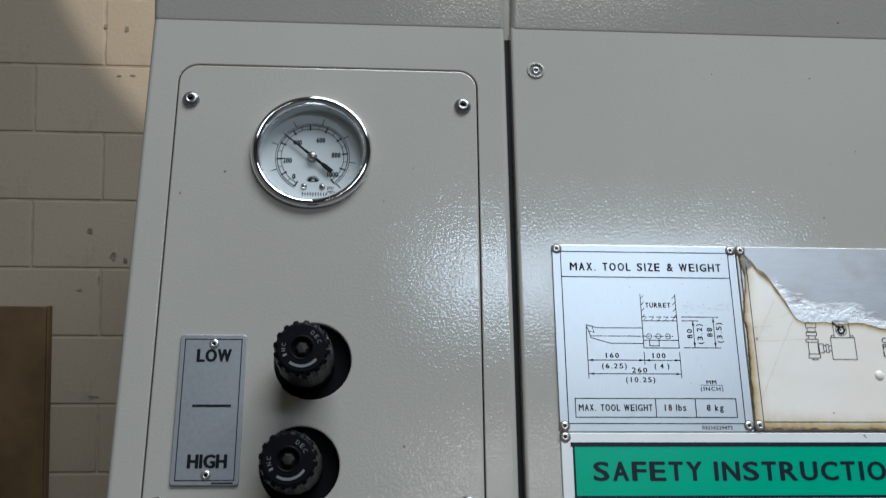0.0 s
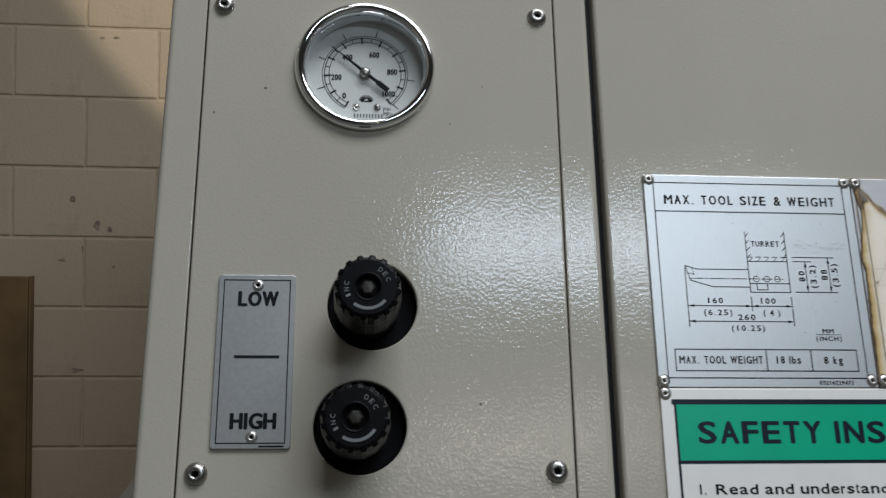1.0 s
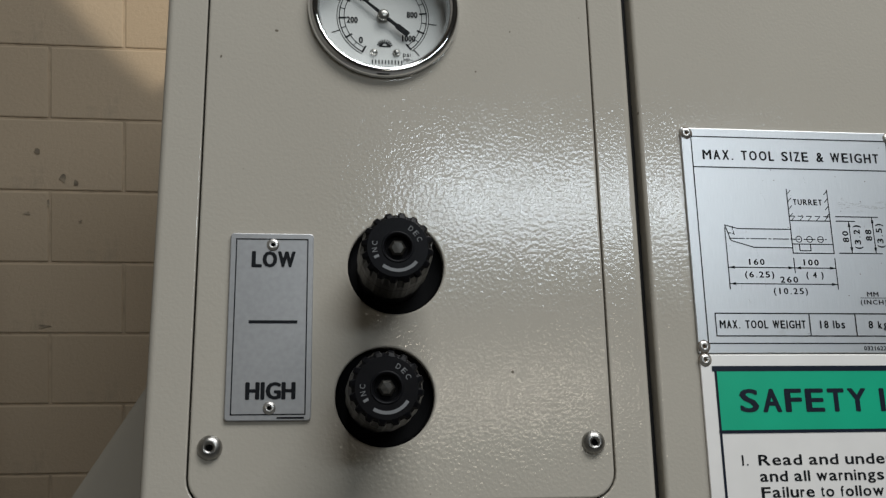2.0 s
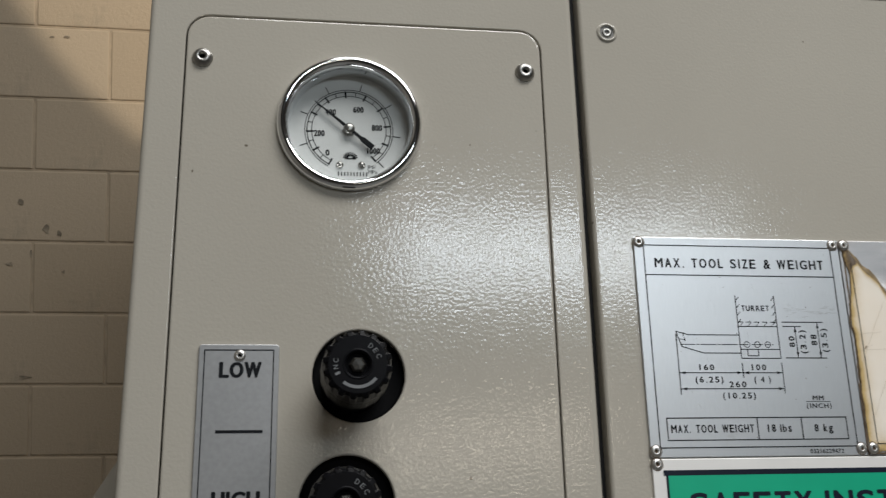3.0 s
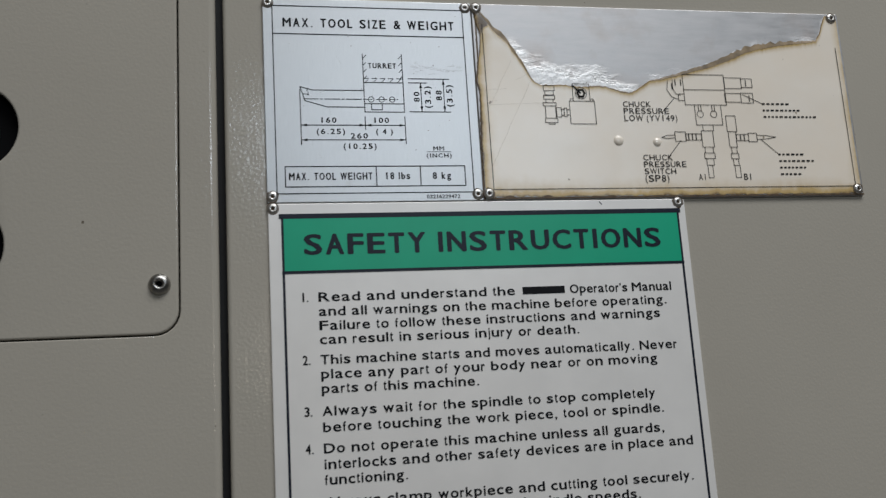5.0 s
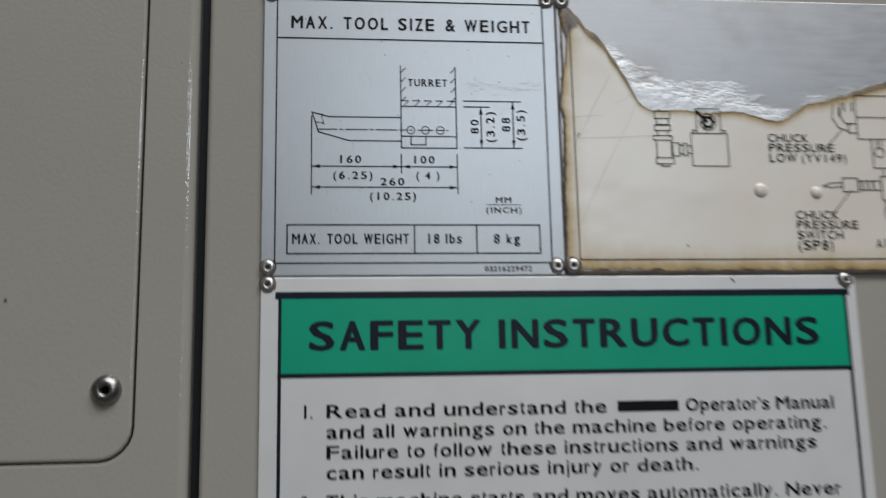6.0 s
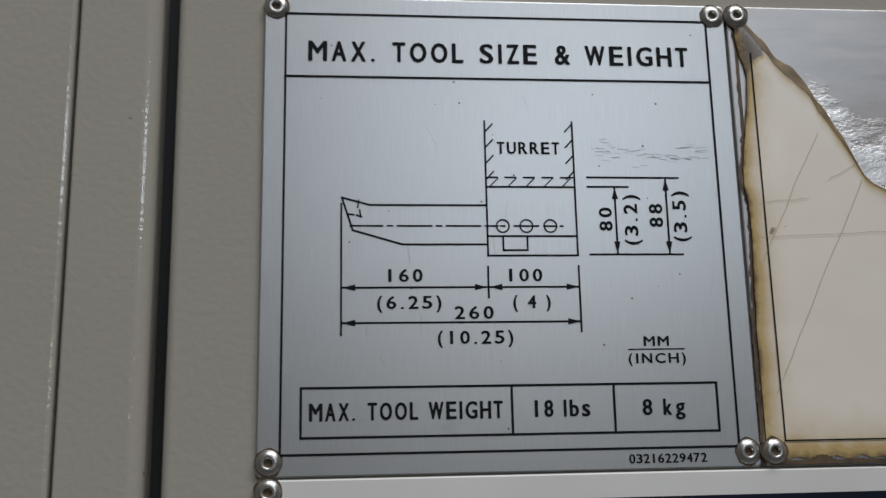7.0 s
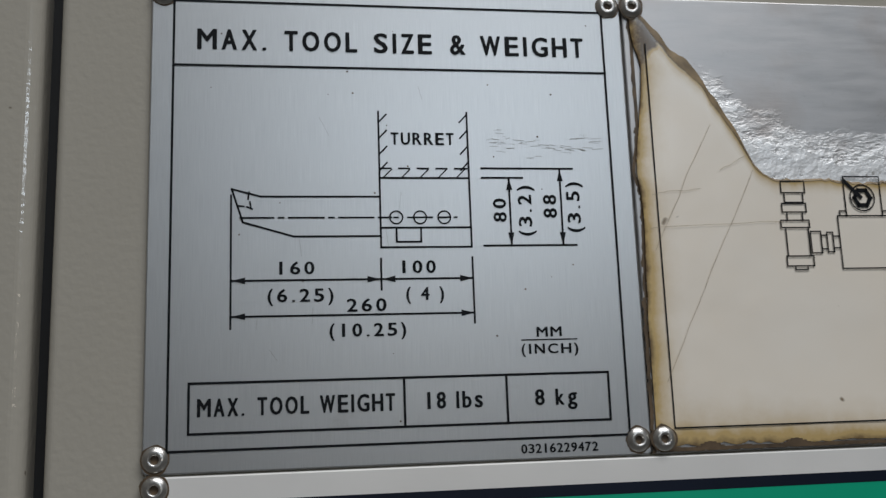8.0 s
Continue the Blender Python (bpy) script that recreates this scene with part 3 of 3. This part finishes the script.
for text, x0, x1, z0, z1 in (("TURRET", 46.0, 59.0, 61.0, 63.6), ("160", 22.5, 29.9, 34.4, 37.0), ("100", 47.0, 54.3, 34.4, 37.0), ("(6.25)", 20.9, 33.6, 29.0, 31.9),
                             ("( 4 )", 48.3, 55.8, 29.0, 31.9), ("260", 36.4, 44.1, 26.9, 29.5), ("(10.25)", 32.9, 47.9, 22.0, 24.9), ("MM", 74.7, 79.8, 21.2, 23.2),
                             ("(INCH)", 71.4, 83.1, 17.8, 20.1), ("MAX.", 7.7, 16.4, 7.5, 10.9), ("TOOL", 19.0, 28.6, 7.5, 10.9), ("WEIGHT", 30.9, 45.3, 7.5, 10.9), ("18 lbs", 51.3, 62.8, 7.6, 10.9)):
    words(text, x0, x1, z0, z1 if '(' not in text else z1 - 0.3, K, 0.040, spacing=1.1, bm=t)
words("8 kg", 73.7, 82.2, 7.6, 10.8, K, 0.040, spacing=1.1, bm=t)
words("03216229472", 70.3, 86.0, -1.6, 0.2, K, 0.040, bm=t)
for text, x0, x1, z0, z1 in (("80", 66.8, 69.6, 44.9, 49.6), ("(3.2)", 72.1, 75.0, 42.0, 52.3), ("88", 77.5, 80.4, 45.7, 50.4), ("(3.5)", 82.6, 85.5, 42.7, 53.1)):
    words(text, x0, x1, z0, z1, K, 0.040, turn=90, spacing=1.1, bm=t)
stroke([(71.5, 20.6), (83.0, 20.6)], 0.25, K, t)
part("lettering", t, INK, tool, "black dimensions and notes")
bx = bmesh.new()
stroke([(6.0, 4.4), (89.1, 4.4), (89.1, 13.8), (6.0, 13.8)], 0.48, K, bx, True)
stroke([(47.3, 4.4), (47.3, 13.8)], 0.48, K - 0.02, bx)
stroke([(67.9, 4.4), (67.9, 13.8)], 0.48, K - 0.02, bx)
part("weight_box", bx, INK, tool)
scuffs, specks = bmesh.new(), bmesh.new()
mark = random.Random(11)
for k in range(46):
    x, z = mark.uniform(66, 89), 61.5 + mark.gauss(0, 1.3)
    stroke([(x, z), (x + mark.uniform(0.6, 2.4), z + mark.uniform(-0.3, 0.3))], mark.uniform(0.05, 0.14), K + 0.05, scuffs)
for k in range(9):
    x, z = mark.uniform(18, 60), mark.uniform(18, 76)
    stroke([(x, z), (x + mark.uniform(-2, 2), z - mark.uniform(2, 6))], 0.06, K + 0.05, scuffs)
for k in range(26):
    fill(circle(mark.uniform(4, 91), mark.uniform(3, 90), mark.uniform(0.10, 0.24), 7), K + 0.04, specks)
tagged(part("scuffs", scuffs, SCUFF, tool, "fine rubbed scuff marks"), kind="stuff")
tagged(part("specks", specks, GRIME, tool, "tiny dark specks"), kind="stuff")
for x, z in ((0, 0), (94.6, 0.2), (0, 92.5), (94.4, 92.5)):
    rivet(tool, x, z, F, 0.35)

# ---- safety plate ----
safety = thing("safety_plate", "white safety instruction plate with a green heading band", "sign", PLATES)
part("plate", slab(rounded(-2.2, 197.8, -222, -3.2, 1.2), (), F, 0.0, 0.3, 2), SIGN_WHITE, safety)
bd = bmesh.new()
stroke([(4.0, -216), (193.6, -216), (193.6, -8.6), (4.0, -8.6)], 1.1, K, bd, True)
stroke([(4.0, -34.2), (193.6, -34.2)], 1.3, K - 0.06, bd)
stroke([(3.6, -9.0), (194.0, -9.0)], 2.2, K - 0.06, bd)
part("border", bd, NAVY, safety)
part("heading_band", fill([(4.5, -33.6), (193.1, -33.6), (193.1, -10.0), (4.5, -10.0)], K - 0.02), GREEN, safety, "green enamel heading band")
heading = words("SAFETY", 13.6, 67.9, -26.6, -17.2, K - 0.1, 0.05, spacing=1.05)
words("INSTRUCTIONS", 74.3, 182.8, -26.6, -17.2, K - 0.1, 0.05, spacing=1.05, bm=heading)
part("heading", heading, NAVY, safety, "bold heading SAFETY INSTRUCTIONS")
LINES = [
    ("Read and understand the", 18.9, 108.6, 47.4), ("Operator's Manual", 135.5, 186.0, 47.4), ("and all warnings on the machine before operating.", 18.9, 183.0, 53.7),
    ("Failure to follow these instructions and warnings", 18.9, 178.8, 59.9), ("can result in serious injury or death.", 18.9, 138.3, 66.0),
    ("This machine starts and moves automatically. Never", 18.9, 185.6, 74.7), ("place any part of your body near or on moving", 18.9, 175.0, 80.9), ("parts of this machine.", 18.9, 89.0, 87.1),
    ("Always wait for the spindle to stop completely", 18.9, 172.2, 96.6), ("before touching the work piece, tool or spindle.", 18.9, 176.0, 103.4),
    ("Do not operate this machine unless all guards,", 18.9, 175.0, 112.2), ("interlocks and other safety devices are in place and", 18.9, 188.4, 118.8), ("functioning.", 18.9, 54.6, 125.2),
    ("Always clamp workpiece and cutting tool securely.", 18.9, 187.0, 134.4), ("Avoid excessive feeds and spindle speeds.", 18.9, 160.4, 140.6),
]
for text, x0, x1, z in LINES:
    part("text_line", baseline(text, x0, x1, -z, 4.1, K, 0.035), INK, safety)
for text, z in (("1.", 47.4), ("2.", 74.7), ("3.", 96.6), ("4.", 112.2), ("5.", 134.4)):
    part("item_number", words(text, 11.2, 14.4, -z, -z + 4.1, K, 0.035), INK, safety)
part("name_bar", stroke([(114.2, -45.5), (131.2, -45.5)], 3.4, K), INK, safety, "plain dark bar in the first sentence")
for k, x1 in enumerate((176.0, 168.0, 120.0)):
    part("text_bar", stroke([(19.5, -151.5 - 6.3 * k), (x1, -151.5 - 6.3 * k)], 2.0, K), INK, safety)
rivet(safety, 0.0, -5.4, F, 0.5)
rivet(safety, 194.4, -4.8, F, 0.9)
part("scratch", stroke([(154.0, -4.2), (155.0, -5.4)], 0.4, K), INK, safety, "short dark scratch")

# ---- torn diagram plate ----
torn = thing("torn_diagram_plate", "torn yellowed diagram plate, bare aluminium showing above", "label plate", PLATES)
part("plate", slab(rounded(97.7, 296.8, -2.8, 95.0, 1.0), (), F, 0.0, 0.3, 2), BARE, torn, "bare scratched aluminium backing")
TEAR = [(97.0, 92.0), (100.5, 91.0), (103.5, 87.5), (106.5, 83.4), (109.0, 80.2), (111.5, 78.0), (115.0, 74.6), (116.4, 71.4), (119.5, 66.8), (122.0, 62.8), (124.2, 58.8), (125.2, 56.6), (127.2, 54.9),
        (129.5, 53.7), (134.0, 53.4), (138.0, 53.7), (141.5, 53.8), (148.0, 53.0), (153.0, 53.0), (159.0, 53.6), (163.6, 53.0), (168.5, 51.6), (172.0, 50.6), (176.3, 50.2), (181.0, 53.0), (186.5, 56.6),
        (191.5, 57.2), (197.0, 58.6), (203.6, 60.0), (211.0, 62.2), (219.3, 64.0), (226.0, 66.4), (233.0, 69.0), (241.0, 72.6), (248.7, 74.6), (258.0, 76.4), (268.0, 77.8), (276.0, 78.4), (282.0, 79.6), (285.0, 84.0),
        (287.0, 89.5), (289.2, 93.4), (294.5, 94.0), (296.0, 90.0)]
RIM = [(-4, 97.9), (2.8, 97.9), (24.5, 98.2), (40, 99.0), (49.6, 99.3), (55.7, 97.9), (59.5, 98.7), (66, 99.6), (73.4, 100.6), (80, 101.2), (84, 99.5), (96, 98.6)]


def rim_x(z):
    return float(np.interp(z, [a for a, _ in RIM], [b for _, b in RIM])) + 0.3 * noise.noise((0.0, z * 0.6, 7.0)) + 0.2 * noise.noise((1.0, z * 1.9, 7.0))


rng = random.Random(5)


def tear_at(x):
    for (xa, za), (xb, zb) in zip(TEAR, TEAR[1:]):
        if xa <= x <= xb:
            return za + (zb - za) * (x - xa) / (xb - xa)
    return TEAR[-1][1]


def film():
    """The laminate as a grid of columns, each running from the lower rim up to the torn edge, lifted a little there."""
    bm = bmesh.new()
    stain = bm.verts.layers.float.new("stain")
    xs = sorted({98.4 + 0.9 * k for k in range(220)})
    cols = []
    for i, x in enumerate(xs):
        top = tear_at(x) + 0.5 * noise.noise((x * 0.9, 3.0, 0)) + 0.25 * noise.noise((x * 2.7, 9.0, 0))
        low = -1.4 + 0.8 * noise.noise((x * 0.35, 0.0, 5.0)) + (0.9 if 104 < x < 125 else 0) * abs(noise.noise((x * 0.8, 2, 2)))
        col = []
        rows = 26
        for j in range(rows + 1):
            u = j / rows
            u = 1 - (1 - u) ** 1.5
            z = low + (top - low) * u
            xx = max(x, rim_x(z) + 0.03 * i)
            near = top - z
            lift = 0.20 + 0.06 * (noise.noise((xx * 0.05, z * 0.07, 0)) + 1) + 0.3 * math.exp(-near / 1.6) * (0.55 + 0.45 * noise.noise((xx * 0.12, 1.0, 4.0)))
            for bx, bz, br, bh in ((109.0, 8.0, 5.0, 0.55), (117.0, 5.0, 4.0, 0.4), (108.0, 66.0, 4.5, 0.15), (135.0, 4.0, 9.0, 0.45), (170.0, 3.5, 12.0, 0.4), (101.5, 52.0, 2.6, 0.5), (214.0, 4.0, 14.0, 0.35)):
                lift += 0.3 * bh * math.exp(-((xx - bx) / br) ** 2 - ((z - bz) / (0.55 * br)) ** 2)
            if x < 110:
                lift += 0.25 * math.exp(-(x - 98) / 2.5)
            v = bm.verts.new((xx * MM, (F - lift) * MM, z * MM))
            d = [0.95 * math.exp(-near / 1.5), 0.86 * math.exp(-max(0.0, xx - rim_x(z)) / 2.6), 0.74 * math.exp(-(z - low) / 3.0), 0.55 * math.exp(-(296 - x) / 3.0)]
            if z > 78 and xx < 106.5 and xx < 99 + (z - 76) * 0.8:
                d.append(0.9)
            v[stain] = min(1.0, max(d) + 0.14 * math.exp(-(z - low) / 9.0) + 0.12 * math.exp(-(x - 98) / 10.0))
            col.append(v)
        cols.append(col)
    for a, b in zip(cols, cols[1:]):
        for j in range(len(a) - 1):
            bm.faces.new((a[j], b[j], b[j + 1], a[j + 1]))
    return bm, cols


def bare_face():
    bm = bmesh.new()
    layer = bm.verts.layers.float.new("crinkle_highlight")
    cols = []
    for i in range(199):
        x = 98.6 + i * 0.99
        base = tear_at(x) - 1.2
        col = []
        for j in range(15):
            z = base + (94.6 - base) * (j / 14) ** 1.4
            v = bm.verts.new((x * MM, (F - 0.05) * MM, z * MM))
            # crinkle and painted highlight, strongest just above the tear
            v[layer] = min(1.0, min(1.0, max(0.0, (x - 110.0) / 14.0)) * min(1.0, max(0.3, (190.0 - x) / 30.0)) * 1.05 * math.exp(-max(0.0, z - base - 2) / (8.0 + 5.0 * noise.noise((x * 0.05, 2.0, 2.0)))))
            col.append(v)
        cols.append(col)
    for a, b in zip(cols, cols[1:]):
        for j in range(14):
            bm.faces.new((a[j], b[j], b[j + 1], a[j + 1]))
    return bm


part("bare_face", bare_face(), BARE, torn, "crinkled bare metal with a whitish highlight painted along the tear")
film_bm, film_cols = film()
rim = [(c[-1].co.x / MM, c[-1].co.y / MM, c[-1].co.z / MM) for c in film_cols]
film_ob = part("laminate", film_bm, FILM, torn, "yellowed glossy laminate with a torn upper edge", True)
# the torn rim of the laminate: a thin ragged lip between sheet and metal
lip = bmesh.new()
prev = None
for x, y, z in rim:
    w = (0.35 + 0.35 * abs(noise.noise((x * 0.6, 5, 1)))) + (4.2 * max(0.0, 1 - abs(x - 238) / 50) * (0.7 + 0.5 * noise.noise((x * 0.35, 4.0, 6.0))) + (3.2 * max(0.0, 1 - abs(x - 112) / 15) ** 0.7 * (0.8 + 0.5 * noise.noise((x * 0.3, 2.0, 6.0)))))
    row = [lip.verts.new((x * MM, (y - 0.05) * MM, (z - 0.15) * MM)), lip.verts.new((x * MM, (y + 0.1) * MM, (z + 0.5 * w) * MM)), lip.verts.new((x * MM, (F - 0.14) * MM, (z + w) * MM))]
    if prev:
        for a, b, c2, d2 in ((0, 1, 1, 0), (1, 2, 2, 1)):
            lip.faces.new((prev[a], prev[b], row[b], row[a]))
    prev = row
part("torn_lip", lip, RUST, torn, "ragged brown torn edge", True)

CRACKS = [((115.5, 66.0), (101.2, 38.5)), ((124.6, 56.0), (101.6, 11.5)), ((100.4, 43.4), (130.6, 44.6)), ((117.2, 56.0), (123.4, 59.2)), ((101.4, 50.6), (112.4, 52.0))]
# printed drawing on the laminate
L = F - 0.50
g = bmesh.new()
V = 0.28


def rect(x0, x1, z0, z1):
    stroke([(x0, z0), (x1, z0), (x1, z1), (x0, z1)], V, L, g, True)


for x0, x1, z0, z1 in ((130.4, 135.9, 47.6, 50.0), (131.0, 135.3, 45.6, 47.6), (130.2, 135.8, 43.6, 45.4), (131.2, 134.8, 41.9, 43.6), (129.6, 136.2, 40.4, 41.9), (130.6, 135.8, 34.6, 40.4), (130.2, 136.4, 32.6, 34.6),
                       (132.0, 134.8, 31.8, 32.6), (136.2, 138.6, 35.2, 39.6), (138.6, 140.0, 36.0, 38.8), (140.0, 141.4, 35.4, 39.4), (141.4, 143.0, 36.2, 38.6), (143.0, 156.0, 32.0, 42.8), (145.2, 153.8, 42.8, 51.0), (143.6, 145.2, 42.8, 43.8), (153.8, 155.4, 42.8, 43.8)):
    rect(x0 + 0.4, x1 + 0.4, 34.3 + (z0 - 32) * 1.065, 34.3 + (z1 - 32) * 1.065)
stroke(circle(149.8, 49.8, 2.9, 18), V, L, g, True)
stroke(circle(149.8, 49.8, 1.9, 6), 0.9, L - 0.02, g, True)
stroke([(145.8, 53.6), (149.4, 50.0)], 0.8, L - 0.03, g)
part("drawing", g, INK, torn, "line drawing of an elbow fitting and block")
g = bmesh.new()
for x0, x1, z0, z1 in ((204.2, 226.6, 44.4, 60.2), (209.0, 223.2, 34.0, 44.4), (226.8, 236.0, 53.2, 58.8), (236.0, 242.0, 53.8, 58.4), (226.2, 235.0, 46.0, 50.6), (235.0, 241.6, 45.6, 50.8), (212.2, 217.8, 31.0, 34.0),
                       (211.0, 217.2, 22.6, 31.0), (212.0, 216.4, 19.6, 22.6), (211.4, 217.0, 16.8, 19.6), (212.2, 216.0, 13.4, 16.8), (212.4, 215.0, 7.0, 13.4), (225.2, 230.4, 30.6, 38.8), (225.6, 229.6, 22.6, 30.6),
                       (226.4, 229.2, 19.4, 22.6), (225.8, 229.8, 16.6, 19.4), (226.6, 229.4, 13.2, 16.6), (227.0, 229.8, 7.0, 13.2), (202.6, 210.8, 26.2, 29.4), (196.8, 202.4, 25.6, 30.4), (229.8, 236.4, 26.0, 29.2), (236.4, 241.0, 25.4, 29.8)):
    rect(x0, x1, z0, z1)
stroke([(204.2, 52.3), (226.6, 52.3)], V, L - 0.02, g)
for x in (211.6, 218.9):
    stroke(circle(x, 39.6, 1.7, 16), V, L - 0.01, g, True)
    stroke([(x - 0.6, 41.2), (x - 0.6, 44.4)], V, L - 0.01, g)
    stroke([(x + 0.8, 41.2), (x + 0.8, 44.4)], V, L - 0.01, g)
stroke([(196.8, 27.4), (192.5, 27.0), (189.6, 27.6), (192.5, 28.6), (196.8, 28.8)], V, L, g)
stroke([(241.0, 28.8), (246.0, 28.6), (251.5, 27.8), (246.0, 26.8), (241.0, 26.6)], V, L, g)
stroke([(196.0, 57.0), (195.2, 52.0), (197.4, 48.4), (201.0, 47.2)], V, L, g)
stroke([(198.6, 57.4), (198.4, 52.6), (199.8, 50.2), (202.0, 49.4)], V, L, g)
rect(201.0, 204.2, 46.6, 50.0)
for pts in ([(191.5, 40.6), (198.4, 47.6)], [(192.5, 18.0), (199.6, 26.0)], [(236.0, 50.0), (246.4, 45.2)], [(243.0, 26.6), (251.8, 19.0)]):
    stroke(pts, V, L, g)
for x, z in ((198.0, 54.0), (200.0, 56.0), (203.0, 56.0), (204.0, 28.0), (206.0, 28.0), (208.0, 28.0), (232.0, 27.6), (234.0, 27.6), (238.5, 56.0), (239.5, 48.0)):
    stroke([(x, z - 1.4), (x, z + 1.4)], 0.45, L - 0.01, g)
part("drawing", g, INK, torn, "fine line drawing of valves and fittings")
for text, x0, x1, z0, z1 in (("CHUCK", 171.1, 185.6, 43.1, 45.9), ("PRESSURE", 171.1, 195.0, 39.6, 42.4), ("LOW (YV149)", 171.1, 199.0, 35.9, 38.9),
                             ("CHUCK", 178.8, 194.2, 16.0, 18.8), ("PRESSURE", 178.8, 201.0, 12.6, 15.4), ("SWITCH", 178.8, 195.2, 9.1, 11.9), ("(SP8)", 178.8, 191.2, 5.3, 8.6), ("A1", 206.9, 211.1, 5.9, 9.0), ("B1", 231.2, 235.6, 5.9, 9.0)):
    part("caption", words(text, x0, x1, z0, z1, L), INK, torn)
for x0, x1, z in ((246.6, 262.0, 45.2), (246.6, 268.0, 41.8), (246.6, 276.0, 38.4), (252.0, 266.0, 18.8), (252.0, 270.0, 15.4), (252.0, 266.0, 12.0), (252.0, 262.0, 8.6)):
    k, n_ = x0, bmesh.new()
    while k < x1:
        w = rng.uniform(1.4, 2.2)
        stroke([(k, z), (k + w - 1.1, z)], 0.8, L, n_)
        k += w + 0.6
    tagged(part("caption_bar", n_, INK, torn, "line of small print"), kind="stuff")
fr2 = bmesh.new()
stroke([(102.4, 2.2), (292.6, 2.2)], 0.3, L, fr2)
stroke([(102.4, 2.2), (102.4, 84.0)], 0.3, L, fr2)
stroke([(292.6, 2.2), (292.6, 76.0)], 0.3, L, fr2)
part("border", fr2, INK, torn)
cr = bmesh.new()
for p, q in CRACKS:
    pts = []
    for k in range(13):
        u = k / 12
        pts.append((p[0] + (q[0] - p[0]) * u + 0.35 * noise.noise((k * 0.5, p[0], 1.0)), p[1] + (q[1] - p[1]) * u + 0.35 * noise.noise((k * 0.5, q[0], 4.0))))
    stroke(pts, 0.08, L - 0.02, cr)
part("hairline_cracks", cr, CRACK, torn, "fine brown hairline cracks")
for x, z, r in ((167.0, 26.0, 2.6), (187.0, 25.2, 2.2)):
    part("bubble", turned([(0, -0.75), (r * 0.5, -0.6), (r * 0.85, -0.25), (r, 0.1)], x, z, 20), FILM, torn, "", True).location = (0, (F - 0.4) * MM, 0)
gr = bmesh.new()
for k in range(150):
    z = -2.6 + 0.64 * k
    w = 0.35 + 0.75 * max(0.0, noise.noise((z * 0.35, 3.0, 2.0)))
    xr = min(rim_x(z), 99.5) - 0.15
    fill([(xr - w, z), (xr + 0.4, z), (xr + 0.4, z + 0.66), (xr - w, z + 0.66)], F - 0.06, gr)
for k in range(230):
    x = 99.0 + 0.86 * k
    w = 0.55 + 1.8 * max(0.0, noise.noise((x * 0.16, 8.0, 2.0))) * (1.0 if x < 165 else 0.5)
    fill([(x, -2.4 + 0.3 * noise.noise((x, 1, 1))), (x + 0.88, -2.4), (x + 0.88, -2.2 + w), (x, -2.2 + w)], F - 0.35, gr)
part("rim_grime", gr, GRIME, torn, "dark oily grime along the rim")
for x, z in ((99.9, 0.2), (99.8, 92.5), (292.6, 92.4), (293.6, 0.6)):
    rivet(torn, x, z, F - 0.5, 0.6)

# small countersunk screw of the door
dscrew = thing("door_screw", "recessed painted socket screw in the door sheet", "screw")
part("rim", turned([(3.5, 0.3), (3.7, -0.75), (4.3, -0.9), (4.9, -0.5), (5.2, 0.1)], -6.6, 198.2, 32), PAINT, dscrew, "", True)
# shallow disc, darkened in colour for the shade of the recess
part("recess", turned([(0, -0.05), (3.7, -0.05), (3.7, 0.2)], -6.6, 198.2, 32), SHADE_STEEL, dscrew, "recess round the screw head with its shade painted in")
part("head", turned([(0.9, 0.0), (1.0, -0.5), (1.7, -0.6), (2.3, -0.4), (2.4, 0.1)], -6.6, 198.2, 24), STEEL, dscrew, "", True)

# ---- wall blocks ----
BW, BH, J = 0.4064, 0.2032, 0.006
brick_me = to_mesh("block", box(-BW / 2 + J / 2, BW / 2 - J / 2, 0, 0.06, -BH / 2 + J / 2, BH / 2 - J / 2, bevel=0.004), BLOCK)
for r in range(0, 20):
    for q in range(-3, 10):
        x = q * BW + (BW / 2 if r % 2 else 0) - 0.732
        ob = new("block", brick_me)
        ob.parent = wall_north
        ob.location = (x, WALL_Y, 0.0486 + r * BH)

for x, z, w, h in ((-0.97, 1.481, 0.020, 0.014), (-0.90, 1.406, 0.018, 0.020), (-0.86, 1.395, 0.012, 0.018), (-0.938, 1.335, 0.006, 0.028), (-0.995, 1.305, 0.018, 0.010), (-0.85, 1.285, 0.008, 0.008), (-0.932, 2.10, 0.012, 0.014), (-0.87, 2.09, 0.011, 0.018), (-0.89, 1.95, 0.016, 0.006), (-0.85, 1.952, 0.018, 0.006), (-0.95, 0.985, 0.030, 0.010)):
    bm = bmesh.new()
    ring = []
    for k in range(14):
        a = 2 * math.pi * k / 14
        r = 0.5 + 0.5 * noise.noise((x * 40 + math.cos(a), z * 40 + math.sin(a), 1.0))
        ring.append(bm.verts.new((x + w * r * math.cos(a), WALL_Y - 0.0025, z + h * r * math.sin(a))))
    bm.faces.new(ring)
    part("stain", bm, STAIN, wall_north, "dark scuff on the painted blocks")
